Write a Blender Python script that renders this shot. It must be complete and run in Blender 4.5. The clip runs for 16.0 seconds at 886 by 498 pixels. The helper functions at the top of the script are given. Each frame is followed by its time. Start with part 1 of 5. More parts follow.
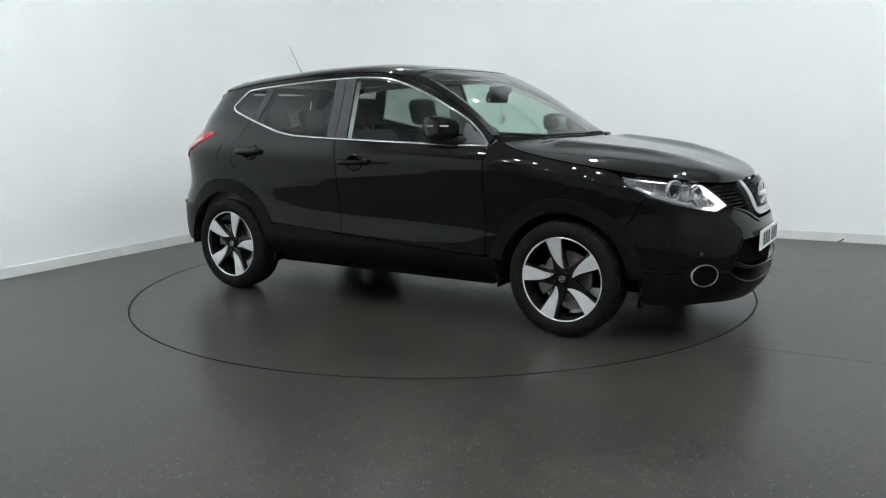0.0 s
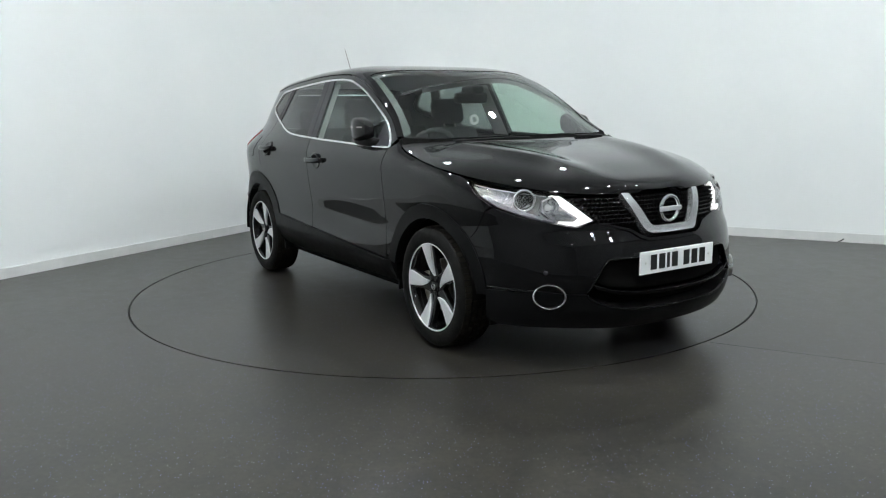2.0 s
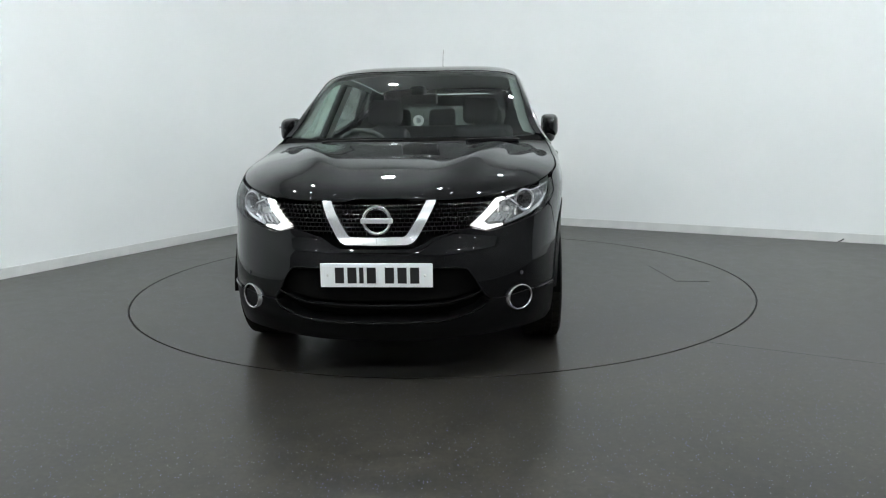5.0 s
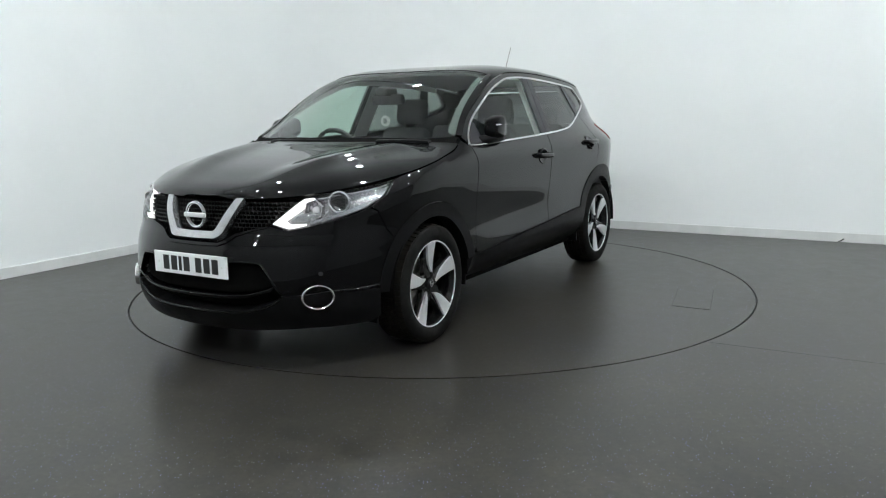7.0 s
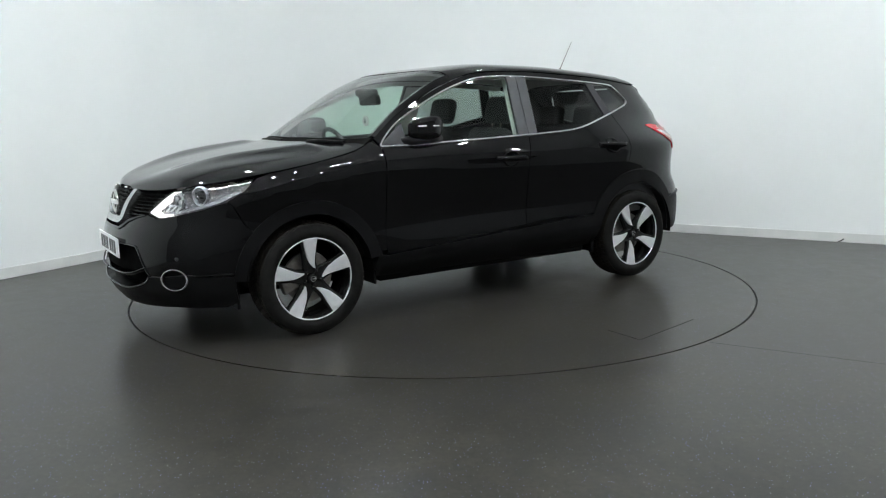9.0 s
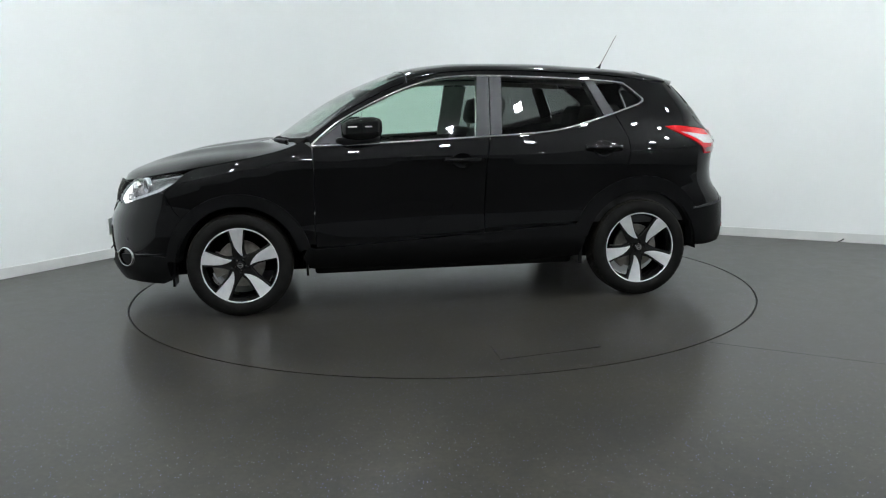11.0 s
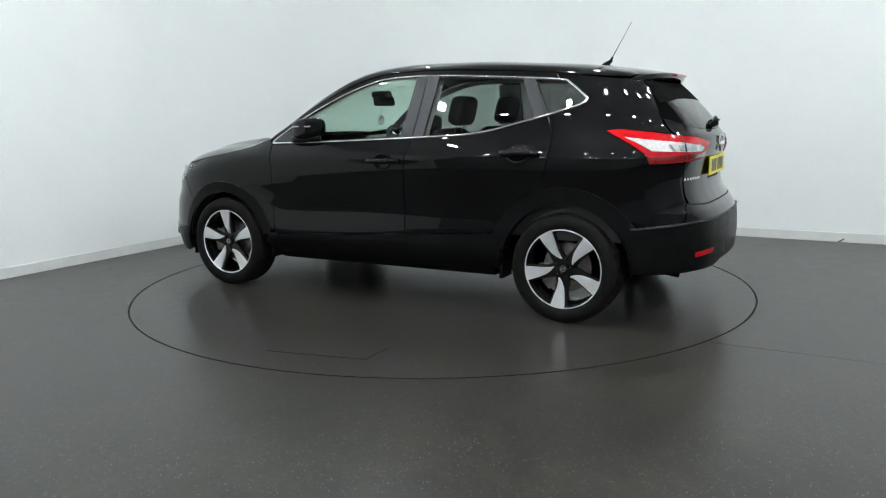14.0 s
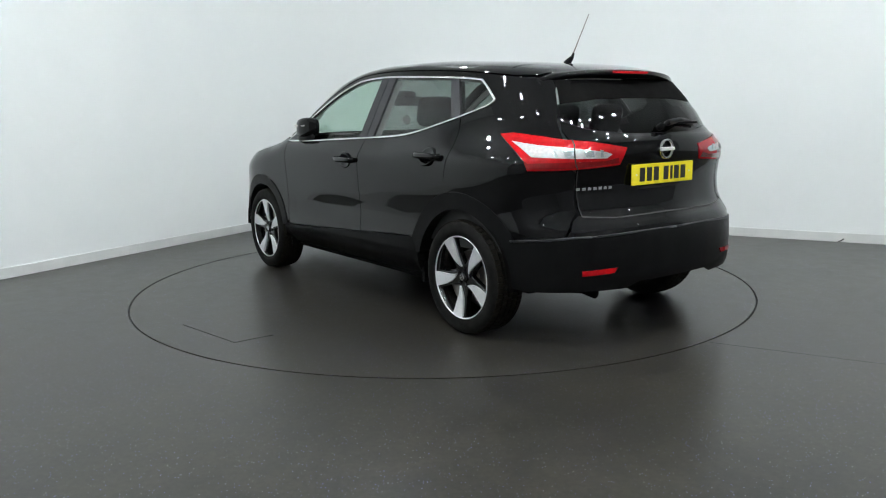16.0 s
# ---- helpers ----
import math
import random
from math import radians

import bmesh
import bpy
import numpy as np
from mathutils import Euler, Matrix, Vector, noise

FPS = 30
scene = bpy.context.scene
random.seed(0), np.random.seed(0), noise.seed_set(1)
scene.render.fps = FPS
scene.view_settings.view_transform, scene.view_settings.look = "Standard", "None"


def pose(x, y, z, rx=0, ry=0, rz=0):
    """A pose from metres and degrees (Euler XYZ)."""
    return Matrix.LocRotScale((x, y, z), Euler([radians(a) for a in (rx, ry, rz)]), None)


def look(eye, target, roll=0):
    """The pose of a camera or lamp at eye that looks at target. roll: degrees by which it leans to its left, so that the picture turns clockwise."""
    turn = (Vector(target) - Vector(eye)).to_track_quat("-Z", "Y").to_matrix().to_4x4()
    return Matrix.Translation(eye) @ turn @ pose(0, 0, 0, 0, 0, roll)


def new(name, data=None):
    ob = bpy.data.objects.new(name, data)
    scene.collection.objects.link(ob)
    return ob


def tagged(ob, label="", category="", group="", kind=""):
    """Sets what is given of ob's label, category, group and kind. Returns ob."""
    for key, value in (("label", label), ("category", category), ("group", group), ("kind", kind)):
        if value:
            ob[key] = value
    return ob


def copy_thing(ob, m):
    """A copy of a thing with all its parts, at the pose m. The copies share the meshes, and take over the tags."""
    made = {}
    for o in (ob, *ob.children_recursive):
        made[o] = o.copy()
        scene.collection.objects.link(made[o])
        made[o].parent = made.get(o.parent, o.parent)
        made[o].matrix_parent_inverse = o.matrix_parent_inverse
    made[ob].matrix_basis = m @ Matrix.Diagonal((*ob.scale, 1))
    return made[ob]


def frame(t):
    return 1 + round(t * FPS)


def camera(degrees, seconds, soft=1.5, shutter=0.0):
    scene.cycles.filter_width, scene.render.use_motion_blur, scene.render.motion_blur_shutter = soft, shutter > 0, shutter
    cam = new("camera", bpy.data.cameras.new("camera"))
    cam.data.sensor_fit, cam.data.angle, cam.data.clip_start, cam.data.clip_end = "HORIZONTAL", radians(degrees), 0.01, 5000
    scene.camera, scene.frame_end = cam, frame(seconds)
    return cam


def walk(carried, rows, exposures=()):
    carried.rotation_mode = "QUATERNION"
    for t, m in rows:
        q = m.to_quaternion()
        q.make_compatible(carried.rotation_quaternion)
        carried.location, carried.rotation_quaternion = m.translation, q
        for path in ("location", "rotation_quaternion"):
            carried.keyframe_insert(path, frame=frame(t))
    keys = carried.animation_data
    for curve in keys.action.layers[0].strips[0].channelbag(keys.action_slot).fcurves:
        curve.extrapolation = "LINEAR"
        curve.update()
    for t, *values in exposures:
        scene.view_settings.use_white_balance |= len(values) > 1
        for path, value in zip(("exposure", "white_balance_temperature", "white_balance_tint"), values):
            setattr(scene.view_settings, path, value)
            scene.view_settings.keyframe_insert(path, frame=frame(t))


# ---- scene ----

# camera: stands still on a tripod
cam = camera(59.2, 16.0, soft=1.15)
EYE = (0.0, -5.8054, 1.2554)
VIEW = look(EYE, (0.0085, 0.1053, 0.2244), -0.986)
walk(cam, [(0.0, VIEW), (16.0, VIEW)])

# world: a closed studio, nearly no light from outside
world = bpy.data.worlds.new("studio_dark")
scene.world = world
world.use_nodes = True
world.node_tree.nodes["Background"].inputs[0].default_value = (0.02, 0.02, 0.022, 1)
world.node_tree.nodes["Background"].inputs[1].default_value = 1.0
scene.view_settings.exposure = 0.0
PANEL_STRENGTH = 890.0


# ---- materials ----
def mat(name, colour, rough=0.5, metal=0.0, coat=0.0, coat_rough=0.03, spec=0.5, emit=None, strength=0.0):
    m = bpy.data.materials.new(name)
    m.use_nodes = True
    b = m.node_tree.nodes["Principled BSDF"]
    b.inputs["Base Color"].default_value = (*colour, 1)
    b.inputs["Roughness"].default_value = rough
    b.inputs["Metallic"].default_value = metal
    b.inputs["Coat Weight"].default_value = coat
    b.inputs["Coat Roughness"].default_value = coat_rough
    b.inputs["Specular IOR Level"].default_value = spec
    if emit:
        b.inputs["Emission Color"].default_value = (*emit, 1)
        b.inputs["Emission Strength"].default_value = strength
    return m


def nodes_of(m):
    return m.node_tree.nodes, m.node_tree.links, m.node_tree.nodes["Principled BSDF"]


def noise_node(m, scale, detail=4.0, rough=0.55, coords="Object"):
    n, l, b = nodes_of(m)
    tc = n.new("ShaderNodeTexCoord")
    t = n.new("ShaderNodeTexNoise")
    t.inputs["Scale"].default_value = scale
    t.inputs["Detail"].default_value = detail
    t.inputs["Roughness"].default_value = rough
    l.new(tc.outputs[coords], t.inputs["Vector"])
    return t


def ramp(m, source, stops):
    n, l, b = nodes_of(m)
    r = n.new("ShaderNodeValToRGB")
    e = r.color_ramp.elements
    while len(e) < len(stops):
        e.new(0.5)
    for el, (p, c) in zip(e, stops):
        el.position = p
        el.color = (*c, 1) if len(c) == 3 else c
    l.new(source, r.inputs[0])
    return r


def grey(v):
    return (v, v, v)


def bump(m, source, strength, distance):
    n, l, b = nodes_of(m)
    k = n.new("ShaderNodeBump")
    k.inputs["Strength"].default_value = strength
    k.inputs["Distance"].default_value = distance
    l.new(source, k.inputs["Height"])
    l.new(k.outputs[0], b.inputs["Normal"])


def varied(name, c0, c1, scale, rough0, rough1, metal=0.0, bump_scale=0.0, bump_amount=0.1, coat=0.0, spec=0.5):
    """A material whose colour and roughness drift with a soft noise, with fine relief."""
    m = mat(name, c0, rough0, metal, coat, spec=spec)
    n, l, b = nodes_of(m)
    t = noise_node(m, scale)
    r = ramp(m, t.outputs[0], [(0.3, c0), (0.7, c1)])
    l.new(r.outputs[0], b.inputs["Base Color"])
    t2 = noise_node(m, scale * 2.7, 5)
    r2 = ramp(m, t2.outputs[0], [(0.3, grey(rough0)), (0.7, grey(rough1))])
    l.new(r2.outputs[0], b.inputs["Roughness"])
    if bump_scale:
        t3 = noise_node(m, bump_scale, 3)
        bump(m, t3.outputs[0], bump_amount, 0.002)
    return m


def floor_material(name):
    """Dark grey safety vinyl: soft mottling, scuffs and small pale and blue flecks."""
    m = mat(name, (0.05, 0.05, 0.05), 0.3, spec=0.30)
    n, l, b = nodes_of(m)
    big = noise_node(m, 1.1, 4, 0.6)
    mid = noise_node(m, 9.0, 5, 0.5)
    c1 = ramp(m, big.outputs[0], [(0.30, (0.0160, 0.0151, 0.0133)), (0.70, (0.0275, 0.0253, 0.0208))])
    c2 = ramp(m, mid.outputs[0], [(0.30, (0.70, 0.71, 0.73)), (0.70, (1.38, 1.35, 1.26))])
    fine = noise_node(m, 38.0, 5, 0.7)
    c3 = ramp(m, fine.outputs[0], [(0.34, grey(0.68)), (0.66, grey(1.40))])
    mot = n.new("ShaderNodeMixRGB")
    mot.blend_type = "MULTIPLY"
    mot.inputs[0].default_value = 1.0
    l.new(c2.outputs[0], mot.inputs[1])
    l.new(c3.outputs[0], mot.inputs[2])
    mul = n.new("ShaderNodeMixRGB")
    mul.blend_type = "MULTIPLY"
    mul.inputs[0].default_value = 1.0
    l.new(c1.outputs[0], mul.inputs[1])
    l.new(mot.outputs[0], mul.inputs[2])
    tc = n.new("ShaderNodeTexCoord")
    v = n.new("ShaderNodeTexVoronoi")
    v.inputs["Scale"].default_value = 66.0
    l.new(tc.outputs["Object"], v.inputs["Vector"])
    dot = ramp(m, v.outputs["Distance"], [(0.09, grey(1.0)), (0.16, grey(0.0))])
    pick = n.new("ShaderNodeSeparateColor")
    l.new(v.outputs["Color"], pick.inputs[0])
    some = ramp(m, pick.outputs[0], [(0.34, grey(0.0)), (0.39, grey(1.0))])
    both = n.new("ShaderNodeMath")
    both.operation = "MULTIPLY"
    l.new(dot.outputs[0], both.inputs[0])
    l.new(some.outputs[0], both.inputs[1])
    fleck = ramp(m, pick.outputs[1], [(0.0, (0.17, 0.15, 0.58)), (0.6, (0.26, 0.25, 0.50)), (1.0, (0.48, 0.48, 0.48))])
    mix = n.new("ShaderNodeMixRGB")
    l.new(both.outputs[0], mix.inputs[0])
    l.new(mul.outputs[0], mix.inputs[1])
    l.new(fleck.outputs[0], mix.inputs[2])
    l.new(mix.outputs[0], b.inputs["Base Color"])
    r = ramp(m, mid.outputs[0], [(0.2, grey(0.27)), (0.8, grey(0.34))])
    l.new(r.outputs[0], b.inputs["Roughness"])
    grain = noise_node(m, 260.0, 2)
    bump(m, grain.outputs[0], 0.12, 0.001)
    return m


def wall_material(name, c0, c1):
    m = mat(name, c0, 0.55)
    n, l, b = nodes_of(m)
    big = noise_node(m, 0.8, 5, 0.6)
    r = ramp(m, big.outputs[0], [(0.3, c0), (0.7, c1)])
    scuff = noise_node(m, 23.0, 8, 0.75)
    s = ramp(m, scuff.outputs[0], [(0.72, grey(1.0)), (0.80, grey(0.93))])
    mul = n.new("ShaderNodeMixRGB")
    mul.blend_type = "MULTIPLY"
    mul.inputs[0].default_value = 1.0
    l.new(r.outputs[0], mul.inputs[1])
    l.new(s.outputs[0], mul.inputs[2])
    l.new(mul.outputs[0], b.inputs["Base Color"])
    t3 = noise_node(m, 120.0, 3)
    bump(m, t3.outputs[0], 0.06, 0.002)
    return m


def glass_material(name, tint, base_gloss=0.06):
    """Thin sheet glass: tinted clear view, with mirror gloss that grows at grazing angles."""
    m = bpy.data.materials.new(name)
    m.use_nodes = True
    n, l = m.node_tree.nodes, m.node_tree.links
    n.remove(n["Principled BSDF"])
    out = n["Material Output"]
    clear = n.new("ShaderNodeBsdfTransparent")
    clear.inputs[0].default_value = (*tint, 1)
    gloss = n.new("ShaderNodeBsdfGlossy")
    gloss.inputs["Roughness"].default_value = 0.01
    face = n.new("ShaderNodeLayerWeight")
    face.inputs[0].default_value = 0.5
    power = n.new("ShaderNodeMath")
    power.operation = "POWER"
    power.inputs[1].default_value = 5.0
    l.new(face.outputs["Facing"], power.inputs[0])
    fr = n.new("ShaderNodeMath")
    fr.operation = "MULTIPLY_ADD"
    fr.inputs[1].default_value = 0.93
    fr.inputs[2].default_value = base_gloss
    l.new(power.outputs[0], fr.inputs[0])
    mix = n.new("ShaderNodeMixShader")
    l.new(fr.outputs[0], mix.inputs[0])
    l.new(clear.outputs[0], mix.inputs[1])
    l.new(gloss.outputs[0], mix.inputs[2])
    l.new(mix.outputs[0], out.inputs[0])
    return m


M_WALL = wall_material("white_wall_paint", (0.80, 0.82, 0.82), (0.84, 0.855, 0.85))
M_BACK = wall_material("grey_wall_paint", (0.22, 0.22, 0.225), (0.27, 0.27, 0.275))
M_CEIL = wall_material("ceiling_paint", (0.66, 0.67, 0.67), (0.72, 0.72, 0.72))
M_BASE = varied("skirting_paint", (0.62, 0.63, 0.62), (0.70, 0.70, 0.69), 6, 0.3, 0.45)
M_FLOOR = floor_material("speckled_vinyl")
M_GAP = mat("dark_gap", (0.008, 0.008, 0.008), 0.7)
M_PANEL = mat("lit_diffuser", (0.9, 0.9, 0.9), 0.4, emit=(0.93, 1.0, 1.02), strength=PANEL_STRENGTH)
M_FRAME = mat("lamp_frame", (0.75, 0.75, 0.75), 0.4)

M_PAINT = varied("black_car_paint", (0.0018, 0.0018, 0.0021), (0.0028, 0.0028, 0.0031), 3, 0.35, 0.42, coat=1.0, spec=0.03)
M_PAINT.node_tree.nodes["Principled BSDF"].inputs["Coat IOR"].default_value = 1.345
M_PLASTIC = varied("black_textured_plastic", (0.0045, 0.0045, 0.0048), (0.0075, 0.0075, 0.0078), 9, 0.30, 0.40, bump_scale=420, bump_amount=0.15, spec=0.09)
M_SATIN = varied("satin_black_trim", (0.017, 0.017, 0.020), (0.022, 0.022, 0.026), 5, 0.42, 0.5, spec=0.4)
M_GLOSSBLACK = mat("gloss_black", (0.006, 0.006, 0.006), 0.12)
M_CHROME = mat("chrome", (0.80, 0.80, 0.80), 0.13, 1.0)
M_ALLOY = varied("machined_alloy", (0.72, 0.72, 0.73), (0.80, 0.80, 0.81), 30, 0.32, 0.42, metal=0.55)
M_SILVER = varied("bright_silver_trim", (0.50, 0.50, 0.51), (0.56, 0.56, 0.57), 20, 0.2, 0.27, metal=0.8)
M_STEEL = varied("brake_steel", (0.22, 0.20, 0.18), (0.32, 0.30, 0.28), 40, 0.35, 0.5, metal=0.9)
M_TYRE = varied("tyre_rubber", (0.005, 0.0049, 0.0047), (0.009, 0.0086, 0.008), 12, 0.62, 0.8, bump_scale=160, bump_amount=0.3, spec=0.12)
M_TREAD = varied("worn_tread", (0.007, 0.0066, 0.0058), (0.018, 0.0155, 0.012), 14, 0.75, 0.9, bump_scale=90, bump_amount=0.5, spec=0.1)
M_GLASS = glass_material("green_tinted_glass", (0.76, 0.90, 0.82))
M_TINT = glass_material("privacy_glass", (0.33, 0.35, 0.34))
M_REARTINT = glass_material("dark_privacy_glass", (0.15, 0.16, 0.155))
M_LENS = glass_material("clear_lens", (0.93, 0.94, 0.95))
M_REDLENS = varied("red_lens", (0.36, 0.003, 0.007), (0.48, 0.005, 0.010), 45, 0.12, 0.2, coat=0.5, spec=0.3)
M_REDDARK = varied("deep_red_lens", (0.17, 0.004, 0.006), (0.25, 0.006, 0.009), 45, 0.12, 0.2, coat=1.0)
M_WHITELENS = varied("frosted_white_lens", (0.44, 0.41, 0.41), (0.58, 0.55, 0.55), 60, 0.12, 0.22, coat=1.0)
M_REFLECTOR = mat("lamp_reflector", (0.72, 0.72, 0.74), 0.16, 0.9)
M_LAMPGREY = varied("lamp_bezel", (0.30, 0.30, 0.31), (0.42, 0.42, 0.43), 30, 0.20, 0.3, metal=0.6)
M_DRL = mat("daylight_strip", (0.9, 0.9, 0.9), 0.3, emit=(1.0, 0.98, 0.94), strength=0.95)
M_PLATEW = varied("white_reflective_plate", (0.82, 0.84, 0.84), (0.86, 0.87, 0.87), 8, 0.35, 0.45)
M_PLATEY = varied("yellow_reflective_plate", (0.80, 0.66, 0.010), (0.84, 0.70, 0.014), 8, 0.35, 0.45)
M_INK = mat("plate_black", (0.012, 0.012, 0.012), 0.4)
M_CLOTH = varied("charcoal_seat_cloth", (0.022, 0.022, 0.024), (0.035, 0.035, 0.037), 40, 0.8, 0.95, bump_scale=500, bump_amount=0.06)
M_DASH = varied("soft_dash_plastic", (0.02, 0.02, 0.021), (0.03, 0.03, 0.031), 14, 0.55, 0.7, bump_scale=300, bump_amount=0.2)
M_LINING = varied("pale_headlining", (0.52, 0.52, 0.50), (0.58, 0.58, 0.56), 20, 0.85, 0.95)
M_PILLAR = varied("grey_pillar_trim", (0.10, 0.108, 0.104), (0.13, 0.138, 0.134), 20, 0.8, 0.9)
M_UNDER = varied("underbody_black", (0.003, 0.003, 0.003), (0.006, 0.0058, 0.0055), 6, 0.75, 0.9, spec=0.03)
M_GRILLE = mat("grille_black", (0.004, 0.004, 0.004), 0.22, spec=0.22)
M_SCREEN = glass_material("windscreen_glass", (0.74, 0.87, 0.80), 0.14)
M_WHITE = mat("white_plastic", (0.72, 0.72, 0.70), 0.4)


# ---- mesh helpers ----
def obj(name, bm, material, parent=None, label="", smooth=False):
    me = bpy.data.meshes.new(name)
    bm.normal_update()
    bm.to_mesh(me)
    bm.free()
    me.materials.append(material)
    if smooth:
        for p in me.polygons:
            p.use_smooth = True
    ob = new(name, me)
    if parent:
        ob.parent = parent
    if label:
        ob["label"] = label
    return ob


def part(name, bm, material, parent, label="", smooth=False):
    return obj(name, bm, material, parent, label, smooth)


def box(bm, x0, x1, y0, y1, z0, z1, bevel=0.0, m=None):
    r = bmesh.ops.create_cube(bm, size=1.0)
    vs = r["verts"]
    for v in vs:
        v.co = Vector(((x0 + x1) / 2 + v.co.x * (x1 - x0), (y0 + y1) / 2 + v.co.y * (y1 - y0), (z0 + z1) / 2 + v.co.z * (z1 - z0)))
    if bevel:
        es = list({e for v in vs for e in v.link_edges})
        r = bmesh.ops.bevel(bm, geom=es, offset=bevel, segments=3, affect="EDGES", profile=0.5)
        vs = list({v for f in r["faces"] for v in f.verts} | {v for v in vs if v.is_valid})
    if m is not None:
        bmesh.ops.transform(bm, matrix=m, verts=[v for v in vs if v.is_valid])


def lathe(bm, profile, n=48, m=None, closed=False):
    """Spin (radius, height) points about the local y axis."""
    rings = []
    for i in range(n):
        a = 2 * math.pi * i / n
        rings.append([bm.verts.new((r * math.cos(a), h, r * math.sin(a))) for r, h in profile])
    k = len(profile)
    for i in range(n):
        a, b = rings[i], rings[(i + 1) % n]
        for j in range(k if closed else k - 1):
            bm.faces.new((a[j], b[j], b[(j + 1) % k], a[(j + 1) % k]))
    if m is not None:
        bmesh.ops.transform(bm, matrix=m, verts=[v for r in rings for v in r])


def tube(bm, pts, radius, n=8, closed=False, flat=1.0):
    """A round rod along points."""
    pts = [Vector(p) for p in pts]
    k = len(pts)
    rings = []
    for i, p in enumerate(pts):
        a = pts[(i - 1) % k] if closed or i > 0 else p
        b = pts[(i + 1) % k] if closed or i < k - 1 else p
        d = (b - a).normalized()
        u = d.cross(Vector((0, 1, 0)) if abs(d.y) < 0.9 else Vector((1, 0, 0))).normalized()
        w = d.cross(u)
        r = radius[i] if isinstance(radius, (list, tuple)) else radius
        rings.append([bm.verts.new(p + (u * math.cos(2 * math.pi * j / n) + w * math.sin(2 * math.pi * j / n) * flat) * r) for j in range(n)])
    for i in range(k if closed else k - 1):
        a, b = rings[i], rings[(i + 1) % k]
        for j in range(n):
            bm.faces.new((a[j], a[(j + 1) % n], b[(j + 1) % n], b[j]))
    if not closed:
        bm.faces.new(rings[0][::-1])
        bm.faces.new(rings[-1])


def prism(bm, outline, depth, m, bevel=0.0):
    """A flat outline in local x, z given depth along local y, placed by m."""
    a = [bm.verts.new((x, 0, z)) for x, z in outline]
    b = [bm.verts.new((x, depth, z)) for x, z in outline]
    f = [bm.faces.new(a), bm.faces.new(b[::-1])]
    k = len(a)
    for i in range(k):
        bm.faces.new((a[i], b[i], b[(i + 1) % k], a[(i + 1) % k]))
    bmesh.ops.recalc_face_normals(bm, faces=list({q for v in a + b for q in v.link_faces}))
    vs = a + b
    if bevel:
        r = bmesh.ops.bevel(bm, geom=list({e for fc in f for e in fc.edges}), offset=bevel, segments=2, affect="EDGES", profile=0.5)
        vs = list({v for v in vs if v.is_valid} | {v for fc in r["faces"] for v in fc.verts})
    bmesh.ops.transform(bm, matrix=m, verts=vs)


# ---- the studio ----
CORNER = Vector((-1.265, 4.330, 0))
E1 = Vector((0.4955, 0.8686, 0))      # along the long left wall, towards the corner
E2 = Vector((0.8640, -0.5035, 0))     # along the far right wall, away from the corner
ROOM_1, ROOM_2, CEIL, FILLET = 10.8, 10.6, 4.2, 1.0


def room(a, b, z=0.0):
    """a metres back from the corner along the left wall, b along the right wall."""
    p = CORNER - E1 * a + E2 * b
    return Vector((p.x, p.y, z))


def strip(path, z0, z1, thick):
    """An upright slab along a plan path; thick goes outwards to the left of the path."""
    bm = bmesh.new()
    k = len(path)
    outs = []
    for i, p in enumerate(path):
        a, b = path[max(i - 1, 0)], path[min(i + 1, k - 1)]
        d = (b - a).normalized()
        outs.append(p + Vector((-d.y, d.x, 0)) * thick)
    rows = [[bm.verts.new((q.x, q.y, z)) for q, z in ((p, z0), (p, z1), (o, z1), (o, z0))] for p, o in zip(path, outs)]
    for i in range(k - 1):
        for j in range(4):
            bm.faces.new((rows[i][j], rows[i][(j + 1) % 4], rows[i + 1][(j + 1) % 4], rows[i + 1][j]))
    bm.faces.new(rows[0][::-1])
    bm.faces.new(rows[-1])
    bmesh.ops.recalc_face_normals(bm, faces=bm.faces)
    return bm


def corner_arc(n=72):
    c = room(FILLET, FILLET)
    pts = []
    for i in range(n + 1):
        a = math.pi / 2 * i / n
        pts.append(c - E2 * FILLET * math.cos(a) + E1 * FILLET * math.sin(a))
    return pts


arc = corner_arc()
wall_path = [room(ROOM_1, 0)] + arc + [room(0, ROOM_2)]
tagged(obj("wall_left", strip([room(ROOM_1, 0), arc[0]], 0, CEIL, 0.12), M_WALL), "plain white painted studio wall", "wall", kind="structure")
tagged(obj("wall_corner", strip(arc, 0, CEIL, 0.12), M_WALL, smooth=False), "rounded white painted corner between two studio walls", "wall", kind="structure")
tagged(obj("wall_right", strip([arc[-1], room(0, ROOM_2)], 0, CEIL, 0.12), M_WALL), "plain white painted studio wall", "wall", kind="structure")
tagged(obj("wall_back", strip([room(ROOM_1, ROOM_2), room(ROOM_1, 0)], 0, CEIL, 0.12), M_BACK), "plain grey studio wall", "wall", kind="structure")
tagged(obj("wall_side", strip([room(0, ROOM_2), room(ROOM_1, ROOM_2)], 0, CEIL, 0.12), M_BACK), "plain grey studio wall", "wall", kind="structure")
inner = [room(ROOM_1, 0.014)] + [p + (room(FILLET, FILLET) - p).normalized() * 0.014 for p in arc] + [room(0.014, ROOM_2)]
tagged(obj("baseboard", strip(inner, 0.0, 0.085, 0.0138), M_BASE), "low pale painted skirting along the white walls", "skirting", kind="structure")

TABLE_R = 2.2213
RING_GAP = 0.012


